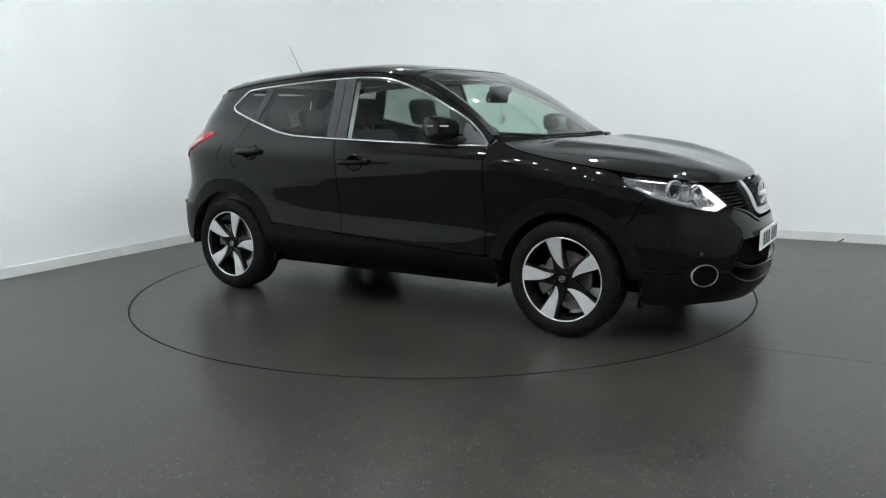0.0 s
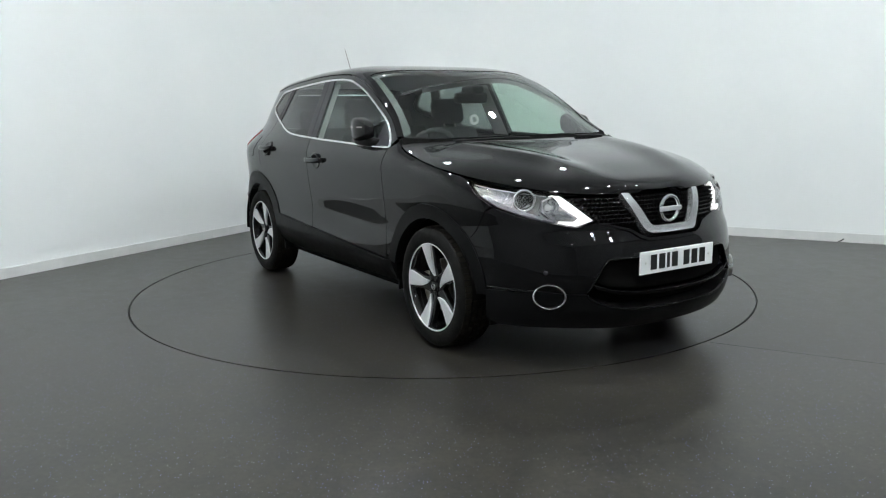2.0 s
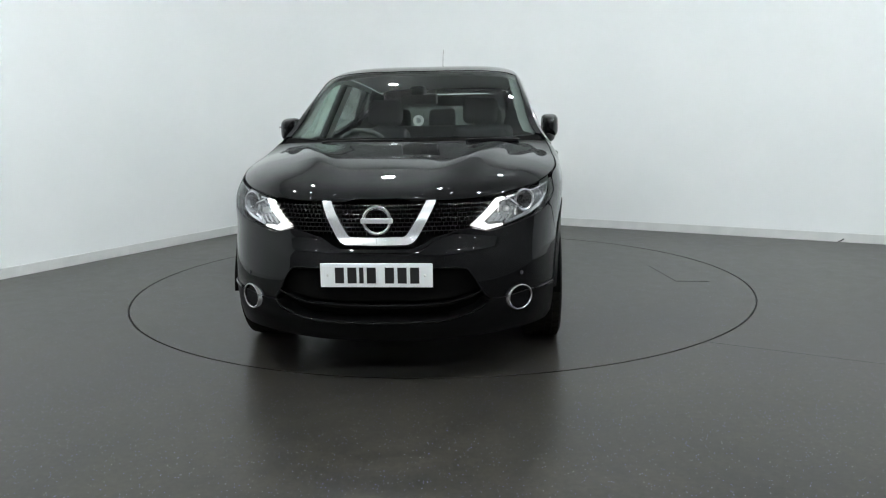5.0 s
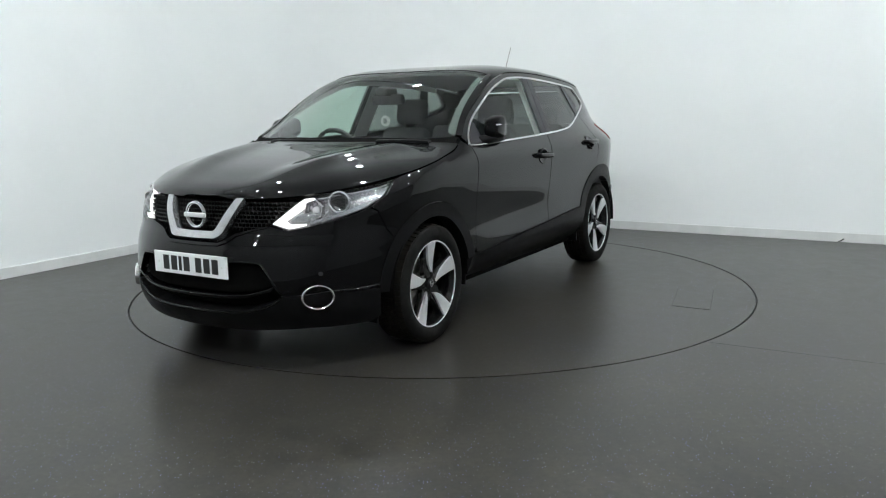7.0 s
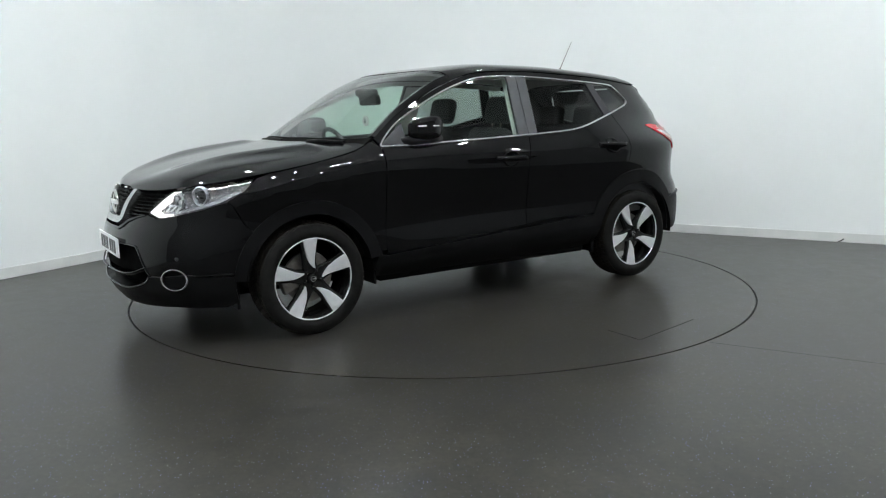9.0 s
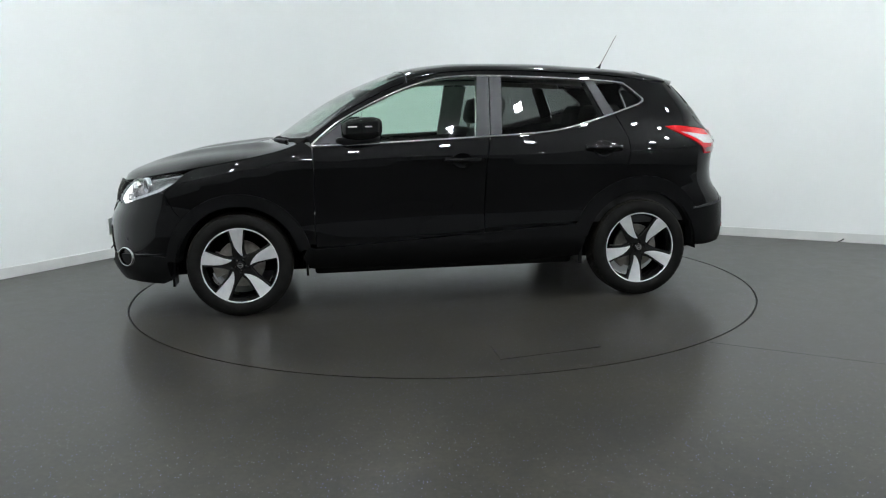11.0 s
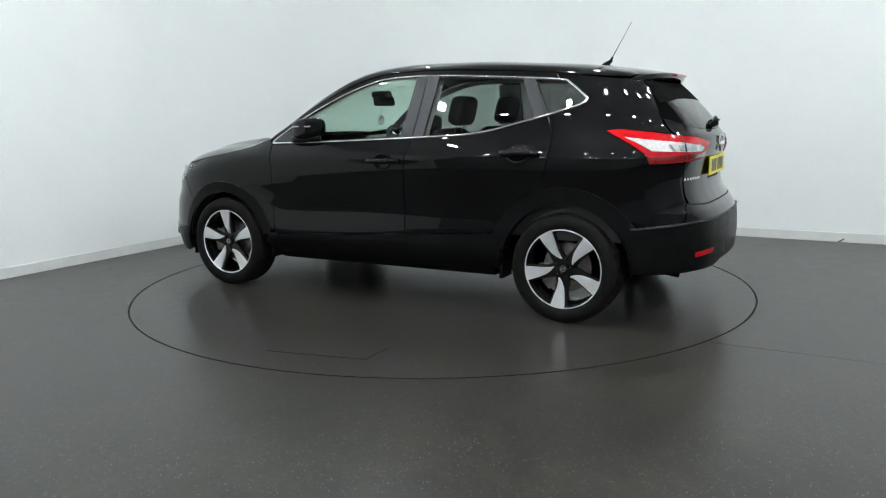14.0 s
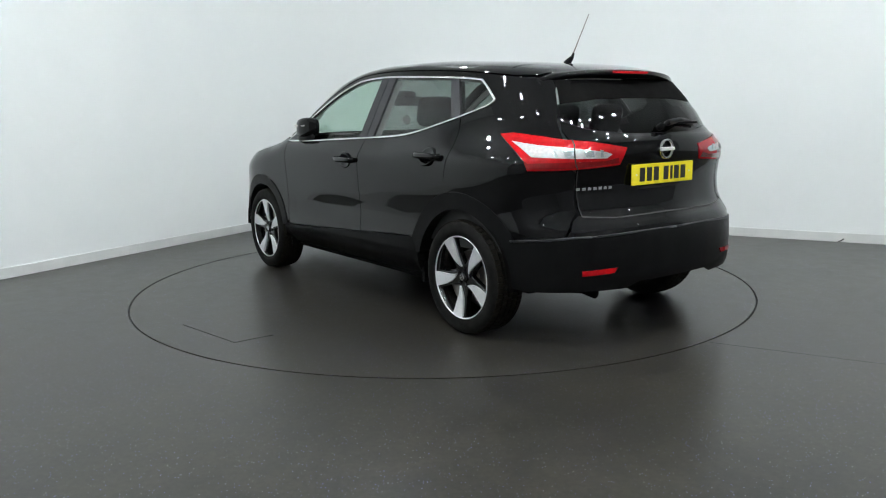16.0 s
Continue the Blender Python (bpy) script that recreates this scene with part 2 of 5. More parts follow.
def floor_mesh():
    bm = bmesh.new()
    n = 160
    inner_ring = [bm.verts.new(((TABLE_R + RING_GAP / 2) * math.cos(2 * math.pi * i / n), (TABLE_R + RING_GAP / 2) * math.sin(2 * math.pi * i / n), 0)) for i in range(n)]
    mid = [bm.verts.new((2.6 * math.cos(2 * math.pi * i / n), 2.6 * math.sin(2 * math.pi * i / n), 0)) for i in range(n)]
    far = [bm.verts.new((16 * math.cos(2 * math.pi * i / n), 16 * math.sin(2 * math.pi * i / n), 0)) for i in range(n)]
    low = [bm.verts.new((v.co.x, v.co.y, -0.03)) for v in inner_ring]
    for i in range(n):
        j = (i + 1) % n
        bm.faces.new((inner_ring[i], mid[i], mid[j], inner_ring[j]))
        bm.faces.new((mid[i], far[i], far[j], mid[j]))
        bm.faces.new((inner_ring[j], low[j], low[i], inner_ring[i]))
    bmesh.ops.recalc_face_normals(bm, faces=bm.faces)
    return bm


tagged(obj("floor", floor_mesh(), M_FLOOR), "dark grey speckled vinyl studio floor with a soft sheen", "floor", kind="structure")
bm = bmesh.new()
bmesh.ops.create_circle(bm, cap_ends=True, segments=96, radius=TABLE_R + 0.2, matrix=pose(0, 0, -0.031))
tagged(obj("turntable_pit", bm, M_GAP), "dark gap round the turntable", "pit", kind="structure")

# a welded joint in the vinyl and a few small marks
bm = bmesh.new()
tube(bm, [(1.447, -1.712, -0.0005), (3.6, -2.95, -0.0005)], 0.0014, 6)
tagged(obj("floor_joint", bm, M_GAP), "fine dark welded joint in the floor vinyl", "joint", kind="structure")
bm = bmesh.new()
tube(bm, [(3.722, 1.408, 0.004), (3.742, 1.398, 0.010), (3.765, 1.384, 0.032)], 0.006, 8)
tagged(obj("cable_end", bm, M_GAP, smooth=True), "short black cable end by the skirting on the floor", "cable")

bm = bmesh.new()
quad = [room(-0.12, -0.12), room(-0.12, ROOM_2 + 0.12), room(ROOM_1 + 0.12, ROOM_2 + 0.12), room(ROOM_1 + 0.12, -0.12)]
lo = [bm.verts.new((p.x, p.y, CEIL)) for p in quad]
hi = [bm.verts.new((p.x, p.y, CEIL + 0.15)) for p in quad]
bm.faces.new(lo)
bm.faces.new(hi[::-1])
for i in range(4):
    bm.faces.new((lo[i], hi[i], hi[(i + 1) % 4], lo[(i + 1) % 4]))
bmesh.ops.recalc_face_normals(bm, faces=bm.faces)
tagged(obj("ceiling", bm, M_CEIL), "plain pale painted studio ceiling", "ceiling", kind="structure")


def light_panel():
    root = new("ceiling_light")
    bm = bmesh.new()
    box(bm, -0.055, 0.055, -0.055, 0.055, 0.0, 0.012)
    part("diffuser", bm, M_PANEL, root)
    bm = bmesh.new()
    for a, b, c, d in ((-0.070, 0.070, -0.070, -0.056), (-0.070, 0.070, 0.056, 0.070), (-0.070, -0.056, -0.056, 0.056), (0.056, 0.070, -0.056, 0.056)):
        box(bm, a, b, c, d, -0.006, 0.02)
    part("frame", bm, M_FRAME, root)
    return tagged(root, "small square white ceiling spotlight, switched on", "ceiling light", group="ceiling lights")


panel = light_panel()
turn = math.degrees(math.atan2(E1.y, E1.x))
# a square field of lamps towards the white walls, and two half rings round the near side of the turntable
spots = []
for i in range(4):
    for j in range(4):
        p = room(1.5 + 2.5 * i, 1.5 + 2.5 * j)
        if p.y > -1.2 or math.hypot(p.x, p.y) > 5.2:
            spots.append((p.x, p.y, turn))
for i in range(9):
    a = math.radians(-162 + 18 * i)
    spots.append((3.5 * math.cos(a), 3.5 * math.sin(a), math.degrees(a)))
# outer half ring: unseen lamps added to brighten the car's camera-facing side
for i in range(5):
    a = math.radians(-130 + 20 * i)
    spots.append((6.8 * math.cos(a), 6.8 * math.sin(a), math.degrees(a)))
for i, (x, y, a) in enumerate(spots):
    m = pose(x, y, CEIL - 0.022, 0, 0, a)
    if i == 0:
        panel.matrix_basis = m
    else:
        copy_thing(panel, m)


# ---- turntable ----
def turntable():
    root = new("turntable")
    bm = bmesh.new()
    n = 160
    r = TABLE_R - RING_GAP / 2
    top = [bm.verts.new((r * math.cos(2 * math.pi * i / n), r * math.sin(2 * math.pi * i / n), 0)) for i in range(n)]
    low = [bm.verts.new((v.co.x, v.co.y, -0.03)) for v in top]
    bm.faces.new(top)
    for i in range(n):
        bm.faces.new((top[i], low[i], low[(i + 1) % n], top[(i + 1) % n]))
    bmesh.ops.recalc_face_normals(bm, faces=bm.faces)
    part("disc", bm, M_FLOOR, root)
    # the cover plate of a small service hatch, lying in a dark joint
    hatch = [(-0.555, 1.640), (0.010, 1.738), (0.012, 1.972), (-0.557, 1.872)]
    for name, mat_, grow, z in (("hatch_joint", M_GAP, 0.004, 0.0012), ("hatch_cover", M_FLOOR, -0.002, 0.0026)):
        bm = bmesh.new()
        cx, cy = sum(p[0] for p in hatch) / 4, sum(p[1] for p in hatch) / 4
        k = [Vector((x + math.copysign(grow, x - cx), y + math.copysign(grow, y - cy), 0)) for x, y in hatch]
        a = [bm.verts.new((p.x, p.y, z)) for p in k]
        b = [bm.verts.new((p.x, p.y, -0.002)) for p in k]
        bm.faces.new(a)
        for i in range(4):
            bm.faces.new((a[i], b[i], b[(i + 1) % 4], a[(i + 1) % 4]))
        bmesh.ops.recalc_face_normals(bm, faces=bm.faces)
        part(name, bm, mat_, root)
    return tagged(root, "round turntable flush with the floor, covered in the same dark vinyl", "turntable")


TABLE = turntable()

# ---- the car: two smooth surfaces that all its panels are cut from ----
# car space: x forward, y to its left, z up; the origin on the floor midway between the axles


def spline(xs, ys):
    """A smooth curve through points, without overshoot."""
    xs, ys = np.array(xs, float), np.array(ys, float)
    if xs[0] > xs[-1]:
        xs, ys = xs[::-1], ys[::-1]
    h, d = np.diff(xs), np.diff(ys) / np.diff(xs)
    m = np.zeros(len(xs))
    for i in range(1, len(xs) - 1):
        if d[i - 1] * d[i] > 0:
            w1, w2 = 2 * h[i] + h[i - 1], h[i] + 2 * h[i - 1]
            m[i] = (w1 + w2) / (w1 / d[i - 1] + w2 / d[i])
    m[0], m[-1] = d[0], d[-1]

    def f(x):
        x = min(max(x, xs[0]), xs[-1])
        i = min(max(int(np.searchsorted(xs, x)) - 1, 0), len(xs) - 2)
        t = (x - xs[i]) / h[i]
        return float((1 + 2 * t) * (1 - t) ** 2 * ys[i] + t * (1 - t) ** 2 * h[i] * m[i] + t * t * (3 - 2 * t) * ys[i + 1] + t * t * (t - 1) * h[i] * m[i + 1])
    return f


# plan outline at the widest level, front centre to rear centre
PLAN = [(2.25, 0), (2.245, 0.15), (2.222, 0.30), (2.175, 0.45), (2.095, 0.60), (1.98, 0.728), (1.82, 0.822), (1.62, 0.878), (1.40, 0.897), (1.10, 0.90), (0.50, 0.90),
        (-0.30, 0.90), (-1.00, 0.90), (-1.40, 0.895), (-1.65, 0.868), (-1.85, 0.805), (-1.99, 0.70), (-2.07, 0.55), (-2.11, 0.35), (-2.127, 0.15), (-2.13, 0)]
_len = [0.0]
for (a, b), (c, d) in zip(PLAN, PLAN[1:]):
    _len.append(_len[-1] + math.hypot(c - a, d - b))
S_END = _len[-1]


def _catmull(vals):
    k = len(vals)
    ts = np.array(_len)
    m = np.zeros(k)
    for i in range(1, k - 1):
        m[i] = (vals[i + 1] - vals[i - 1]) / (ts[i + 1] - ts[i - 1])

    def f(s):
        i = min(max(int(np.searchsorted(ts, s)) - 1, 0), k - 2)
        h = ts[i + 1] - ts[i]
        t = (s - ts[i]) / h
        return (1 + 2 * t) * (1 - t) ** 2 * vals[i] + t * (1 - t) ** 2 * h * m[i] + t * t * (3 - 2 * t) * vals[i + 1] + t * t * (t - 1) * h * m[i + 1]
    return f


_px = [p[0] for p in PLAN]
_py = [p[1] for p in PLAN]
plan_x = _catmull(_px)
_m_py = _catmull(_py)


def plan_y(s):
    # the outline crosses the centre line square-on
    if s < _len[1]:
        return 0.15 * s / _len[1]
    if s > _len[-2]:
        return 0.15 * (S_END - s) / (S_END - _len[-2])
    return _m_py(s)


front_x = spline([0.10, 0.18, 0.25, 0.32, 0.42, 0.50, 0.57, 0.615, 0.65, 0.69, 0.77, 0.84, 0.90, 0.96, 1.1], [2.06, 2.155, 2.21, 2.24, 2.25, 2.245, 2.235, 2.225, 2.208, 2.185, 2.165, 2.13, 2.065, 1.98, 1.82])
rear_x = spline([0.10, 0.20, 0.28, 0.38, 0.50, 0.60, 0.655, 0.70, 0.76, 0.85, 0.95, 1.04, 1.09, 1.13, 1.20, 1.30, 1.40, 1.50, 1.58],
                [-1.85, -1.96, -2.07, -2.13, -2.135, -2.13, -2.112, -2.07, -2.028, -2.012, -2.022, -2.045, -2.038, -2.00, -1.945, -1.85, -1.745, -1.61, -1.48])
half_w = spline([0.10, 0.18, 0.25, 0.32, 0.42, 0.52, 0.60, 0.70, 0.80, 0.90, 0.955, 1.00, 1.05, 1.08, 1.10, 1.20, 1.30, 1.40, 1.50, 1.53, 1.60],
                [0.78, 0.83, 0.858, 0.875, 0.884, 0.884, 0.882, 0.884, 0.892, 0.899, 0.900, 0.892, 0.872, 0.856, 0.846, 0.800, 0.754, 0.708, 0.660, 0.640, 0.60])
# the shoulder: where the side wrap ends and the bonnet, windscreen and roof begin
edge_z = spline([2.24, 2.10, 1.90, 1.70, 1.40, 1.15, 1.00, 0.92, 0.863, 0.666, 0.503, 0.304, 0.109, -0.044, -0.344, -0.82, -1.211, -1.40, -1.60, -1.75, -2.2],
                [0.850, 0.852, 0.885, 0.920, 0.970, 1.016, 1.052, 1.088, 1.120, 1.252, 1.336, 1.426, 1.490, 1.516, 1.526, 1.508, 1.480, 1.458, 1.435, 1.42, 1.42])
crown_z = spline([2.25, 2.125, 2.10, 2.06, 1.95, 1.80, 1.60, 1.40, 1.25, 1.14, 1.05, 0.929, 0.70, 0.476, 0.257, 0.042, -0.169, -0.584, -0.99, -1.308, -1.583, -1.74, -2.2],
                 [0.852, 0.862, 0.886, 0.908, 0.946, 0.986, 1.022, 1.050, 1.070, 1.090, 1.140, 1.225, 1.366, 1.469, 1.543, 1.578, 1.592, 1.589, 1.566, 1.542, 1.500, 1.45, 1.42])
XA_F, XA_R = 1.0, -0.9


def wrap(s, z):
    """A point of the body's side: s metres round the plan outline from the front centre, at height z."""
    x, y = plan_x(s), plan_y(s)
    if x > XA_F:
        x2 = XA_F + (x - XA_F) * (front_x(z) - XA_F) / (2.25 - XA_F)
    elif x < XA_R:
        x2 = x + (rear_x(z) + 2.13) * ((XA_R - x) / (XA_R + 2.13)) ** 2
    else:
        x2 = x
    w = half_w(z) / 0.90
    if x < XA_R and z > 1.08:
        y = 0.90 * (max(y, 0.0) / 0.90) ** (1 - 0.4 * min((z - 1.08) / 0.15, 1))
    up = min(max((z - 0.98) / 0.25, 0), 1)
    up = up * up * (3 - 2 * up)
    t = (max(min(x2, 1.1), -1.9) + 0.2) / 1.1
    w *= 1 - up * 0.075 * t * t
    # the front and rear keep their full width lower down
    if x > 1.5 or x < -1.6:
        k = min(max((x - 1.5) / 0.4, (-1.6 - x) / 0.3), 1)
        if z < 0.42:
            w = w + (min(half_w(0.42), 0.88) / 0.90 - w) * k * 0.6
    y2 = y * w
    # swage over the sills and the shoulder crease
    if -1.1 < x < 1.0:
        f = min(1, (1.0 - x) / 0.3, (x + 1.1) / 0.3)
        y2 -= (0.004 + 0.014 * math.exp(-((x - 0.22) / 0.42) ** 2)) * f * math.exp(-((z - 0.60 - 0.05 * (0.4 - x) * 0.5) / 0.075) ** 2)
        y2 += 0.004 * f * math.exp(-((z - 0.965 - 0.03 * (0.3 - x)) / 0.02) ** 2)
    # the sills tuck in under the doors
    if -0.98 < x < 0.98 and z < 0.41:
        f = min(1, (0.98 - x) / 0.10, (x + 0.98) / 0.10)
        y2 -= f * 0.085 * ((0.41 - z) / 0.15) ** 1.4
    # the wings lean in towards the bonnet
    if x2 > 0.85:
        d = min(max((z - edge_z(x2) + 0.11) / 0.11, 0), 1.3)
        y2 -= 0.034 * d * d * min(1, (x2 - 0.85) / 0.3) * (y / 0.90)
    return Vector((x2, y2, z))


def wrap_n(s, z):
    e = 0.004
    a = wrap(min(s + e, S_END), z) - wrap(max(s - e, 0), z)
    b = wrap(s, z + e) - wrap(s, z - e)
    return b.cross(a).normalized() * (-1 if b.cross(a).dot(Vector((wrap(s, z).x * 0.3, wrap(s, z).y, 0))) < 0 else 1)


_tab = {}


def _row(z):
    k = round(z * 500)
    if k not in _tab:
        ss = np.linspace(0, S_END, 260)
        pts = [wrap(s, k / 500) for s in ss]
        _tab[k] = ss, np.array([p.x for p in pts]), np.array([p.y for p in pts])
    return _tab[k]


def s_at_x(x, z):
    ss, xs, ys = _row(z)
    return float(np.interp(-x, -xs, ss))


def s_front(y, z):
    ss, xs, ys = _row(z)
    k = int(np.argmax(ys > 0.86 * ys.max()))
    return float(np.interp(y, ys[:k], ss[:k]))


def s_rear(y, z):
    ss, xs, ys = _row(z)
    k = len(ys) - int(np.argmax(ys[::-1] > 0.86 * ys.max()))
    return float(np.interp(-y, -ys[k:], ss[k:]))


# the shoulder edge in plan, by x
_edge = []
for _s in np.linspace(0, S_END, 400):
    _z = 1.0
    for _ in range(25):
        _z = 0.5 * _z + 0.5 * edge_z(wrap(_s, _z).x)
    _p = wrap(_s, _z)
    _edge.append((_p.x, _p.y, _z, _s))
_ex = np.array([e[0] for e in _edge])
_ey = np.array([e[1] for e in _edge])
_ez = np.array([e[2] for e in _edge])
_es = np.array([e[3] for e in _edge])
X_NOSE, X_TAIL = float(_ex[0]), float(_ex[-1])


def edge_y(x):
    return float(np.interp(-x, -_ex, _ey))


def edge_h(x):
    return float(np.interp(-x, -_ex, _ez))


def edge_of_s(s):
    return float(np.interp(s, _es, _ez))


def top(x, f):
    """A point of the bonnet, windscreen or roof at x; f runs from the centre line (0) to the shoulder (1)."""
    x = min(max(x, X_TAIL), X_NOSE)
    w, zb = edge_y(x), edge_h(x)
    # the windscreen's foot sweeps back towards the pillars
    k = min(max((x - 0.30) / 0.45, 0), 1) * min(max((1.5 - x) / 0.4, 0), 1)
    zc = max(crown_z(x + 0.20 * f * f * k), zb + 0.0005)
    b = min(max((x - 0.92) / 0.25, 0), 1)
    g = (1 - min(abs(f), 1) ** (4.3 + 1.7 * b)) ** (0.5 + 0.5 * b)
    z = zb + (zc - zb) * g
    y = f * w
    if x > 1.08:
        k = min(1, (x - 1.08) / 0.1, max(0, (2.08 - x) / 0.42))
        yr = 0.30 + (0.58 - 0.30) * (2.05 - x) / 1.0
        d = abs(y) - yr
        z += k * (0.026 * math.exp(-(d / 0.10) ** 2) if d > 0 else 0.026 * math.exp(-(d / 0.11) ** 2))
    return Vector((x, y, z))


def top_n(x, f):
    e = 0.004
    f = min(f, 0.992)
    a = top(x + e, f) - top(x - e, f)
    b = top(x, f + e) - top(x, f - e)
    v = a.cross(b).normalized()
    return v if v.z > 0 else -v


def inset(poly, d):
    """The outline drawn in by d on every side."""
    area = sum(a[0] * b[1] - b[0] * a[1] for a, b in zip(poly, poly[1:] + poly[:1]))
    sg = 1 if area > 0 else -1
    out = []
    k = len(poly)
    for i in range(k):
        p0, p, p1 = poly[i - 1], poly[i], poly[(i + 1) % k]
        ax, ay = p[0] - p0[0], p[1] - p0[1]
        bx, by = p1[0] - p[0], p1[1] - p[1]
        la, lb = math.hypot(ax, ay) or 1, math.hypot(bx, by) or 1
        nx, ny = -(ay / la + by / lb), (ax / la + bx / lb)
        l = math.hypot(nx, ny) or 1
        c = max(l / 2, 0.5)
        out.append((p[0] + sg * nx / l * d / c, p[1] + sg * ny / l * d / c))
    return out


def skin(name, poly, lift, normal, material, parent, side=1, gap=0.002, lip=0.018, out=0.0, step=0.04, label=""):
    """A panel: the outline in surface coordinates, cut into small faces, lifted on the surface (out metres proud), with edges turned in by lip."""
    poly = inset(poly, gap) if gap else poly
    bm = bmesh.new()
    vs = [bm.verts.new((u, v, 0)) for u, v in poly]
    bm.faces.new(vs)
    us, ws = [p[0] for p in poly], [p[1] for p in poly]
    for ax, lo_, hi_ in ((0, min(us), max(us)), (1, min(ws), max(ws))):
        c = math.floor(lo_ / step) * step + step
        while c < hi_ - 1e-4:
            co, no = [0, 0, 0], [0, 0, 0]
            co[ax], no[ax] = c, 1
            bmesh.ops.bisect_plane(bm, geom=bm.verts[:] + bm.edges[:] + bm.faces[:], dist=1e-5, plane_co=co, plane_no=no)
            c += step
    rim = [e for e in bm.edges if len(e.link_faces) == 1]
    uv = {v: (v.co.x, v.co.y) for v in bm.verts}
    nor = {}
    for v, (a, b) in uv.items():
        n = normal(a, b)
        p = lift(a, b) + n * out
        nor[v] = n
        v.co = p
    bmesh.ops.triangulate(bm, faces=bm.faces[:], quad_method="BEAUTY", ngon_method="BEAUTY")
    for f in bm.faces:
        f.normal_update()
        if f.normal.dot(nor[f.verts[0]]) < 0:
            f.normal_flip()
    vn = dict(nor)
    if lip:
        m1, m2 = {}, {}
        for e in rim:
            for v in e.verts:
                if v not in m1:
                    m1[v] = bm.verts.new(v.co)
                    m2[v] = bm.verts.new(v.co - nor[v] * lip)
        c = sum((v.co for v in nor), Vector()) / len(nor)
        for e in rim:
            a, b = e.verts
            f = bm.faces.new((m1[a], m1[b], m2[b], m2[a]))
            f.normal_update()
            lf = e.link_faces[0].calc_center_median() - (a.co + b.co) / 2
            if f.normal.dot(lf) > 0:
                f.normal_flip()
                f.normal_update()
            for v in f.verts:
                vn[v] = f.normal.copy()
    bm.verts.index_update()
    if side < 0:
        for v in bm.verts:
            v.co.y = -v.co.y
        bmesh.ops.reverse_faces(bm, faces=bm.faces[:])
    normals = [None] * len(bm.verts)
    for v in bm.verts:
        q = vn[v]
        normals[v.index] = (q.x, q.y * side, q.z)
    me = bpy.data.meshes.new(name)
    bm.to_mesh(me)
    bm.free()
    for p in me.polygons:
        p.use_smooth = True
    me.normals_split_custom_set_from_vertices(normals)
    me.materials.append(material)
    ob = new(name, me)
    ob.parent = parent
    if label:
        ob["label"] = label
    return ob


def side_poly(pts):
    """Side outline (x, z) to surface coordinates."""
    return [(s_at_x(x, z), z) for x, z in pts]


def dense(pts, d=0.06, closed=True):
    out = []
    k = len(pts)
    for i in range(k if closed else k - 1):
        a, b = pts[i], pts[(i + 1) % k]
        n = max(1, int(math.hypot(b[0] - a[0], b[1] - a[1]) / d))
        out += [(a[0] + (b[0] - a[0]) * j / n, a[1] + (b[1] - a[1]) * j / n) for j in range(n)]
    if not closed:
        out.append(pts[-1])
    return out


def smooth_line(pts, n=6):
    """A rounded line through points (open)."""
    out = []
    k = len(pts)
    for i in range(k - 1):
        p0, p1, p2, p3 = pts[max(i - 1, 0)], pts[i], pts[i + 1], pts[min(i + 2, k - 1)]
        for j in range(n):
            t = j / n
            out.append(tuple(0.5 * (2 * p1[c] + (p2[c] - p0[c]) * t + (2 * p0[c] - 5 * p1[c] + 4 * p2[c] - p3[c]) * t * t + (3 * p1[c] - p0[c] - 3 * p2[c] + p3[c]) * t ** 3) for c in range(len(p1))))
    out.append(tuple(pts[-1]))
    return out


def arcpts(cx, cz, r, a0, a1, n=16):
    return [(cx + r * math.cos(math.radians(a0 + (a1 - a0) * i / n)), cz + r * math.sin(math.radians(a0 + (a1 - a0) * i / n))) for i in range(n + 1)]


AXLE, HUB_Z = 1.323, 0.331
ARCH_F, ARCH_R = 0.452, 0.488      # outer edge of the arch cladding
OPEN_F, OPEN_R = 0.376, 0.390      # the wheel openings
GAP_A = [(0.845, 1.058), (0.84, 0.906), (0.849, 0.528), (0.842, 0.425)]
GAP_B = [(-0.295, 1.097), (-0.275, 1.02), (-0.259, 0.954), (-0.248, 0.70), (-0.244, 0.468)]
GAP_C = [(-1.175, 1.228), (-1.215, 1.15), (-1.238, 1.069), (-1.232, 0.97), (-1.214, 0.896), (-1.185, 0.83)]
BELT = [(0.845, 1.064), (0.65, 1.068), (0.461, 1.073), (0.081, 1.086), (-0.29, 1.101), (-0.56, 1.113), (-0.72, 1.126), (-0.85, 1.148), (-1.003, 1.187), (-1.176, 1.234), (-1.36, 1.290), (-1.392, 1.308)]
DLO_TOP = [(-1.398, 1.325), (-1.378, 1.345), (-1.285, 1.419), (-1.211, 1.443), (-0.82, 1.470), (-0.344, 1.492), (-0.044, 1.484), (0.109, 1.456), (0.304, 1.391), (0.503, 1.300), (0.666, 1.214), (0.80, 1.115), (0.845, 1.072)]


def on_belt(x):
    xs = [p[0] for p in BELT][::-1]
    return float(np.interp(x, xs, [p[1] for p in BELT][::-1]))


def on_top(x):
    xs = [p[0] for p in DLO_TOP]
    return float(np.interp(x, xs, [p[1] for p in DLO_TOP]))


def clad_z(x):
    return 0.421 + (0.835 - x) * 0.059


def arc_hit(cx, r, x):
    return HUB_Z + math.sqrt(max(r * r - (x - cx) ** 2, 0))


def ang(cx, p):
    return math.degrees(math.atan2(p[1] - HUB_Z, p[0] - cx))


CAR = tagged(new("car"), "glossy black five-door crossover car on the turntable, mirrors folded in", "car")



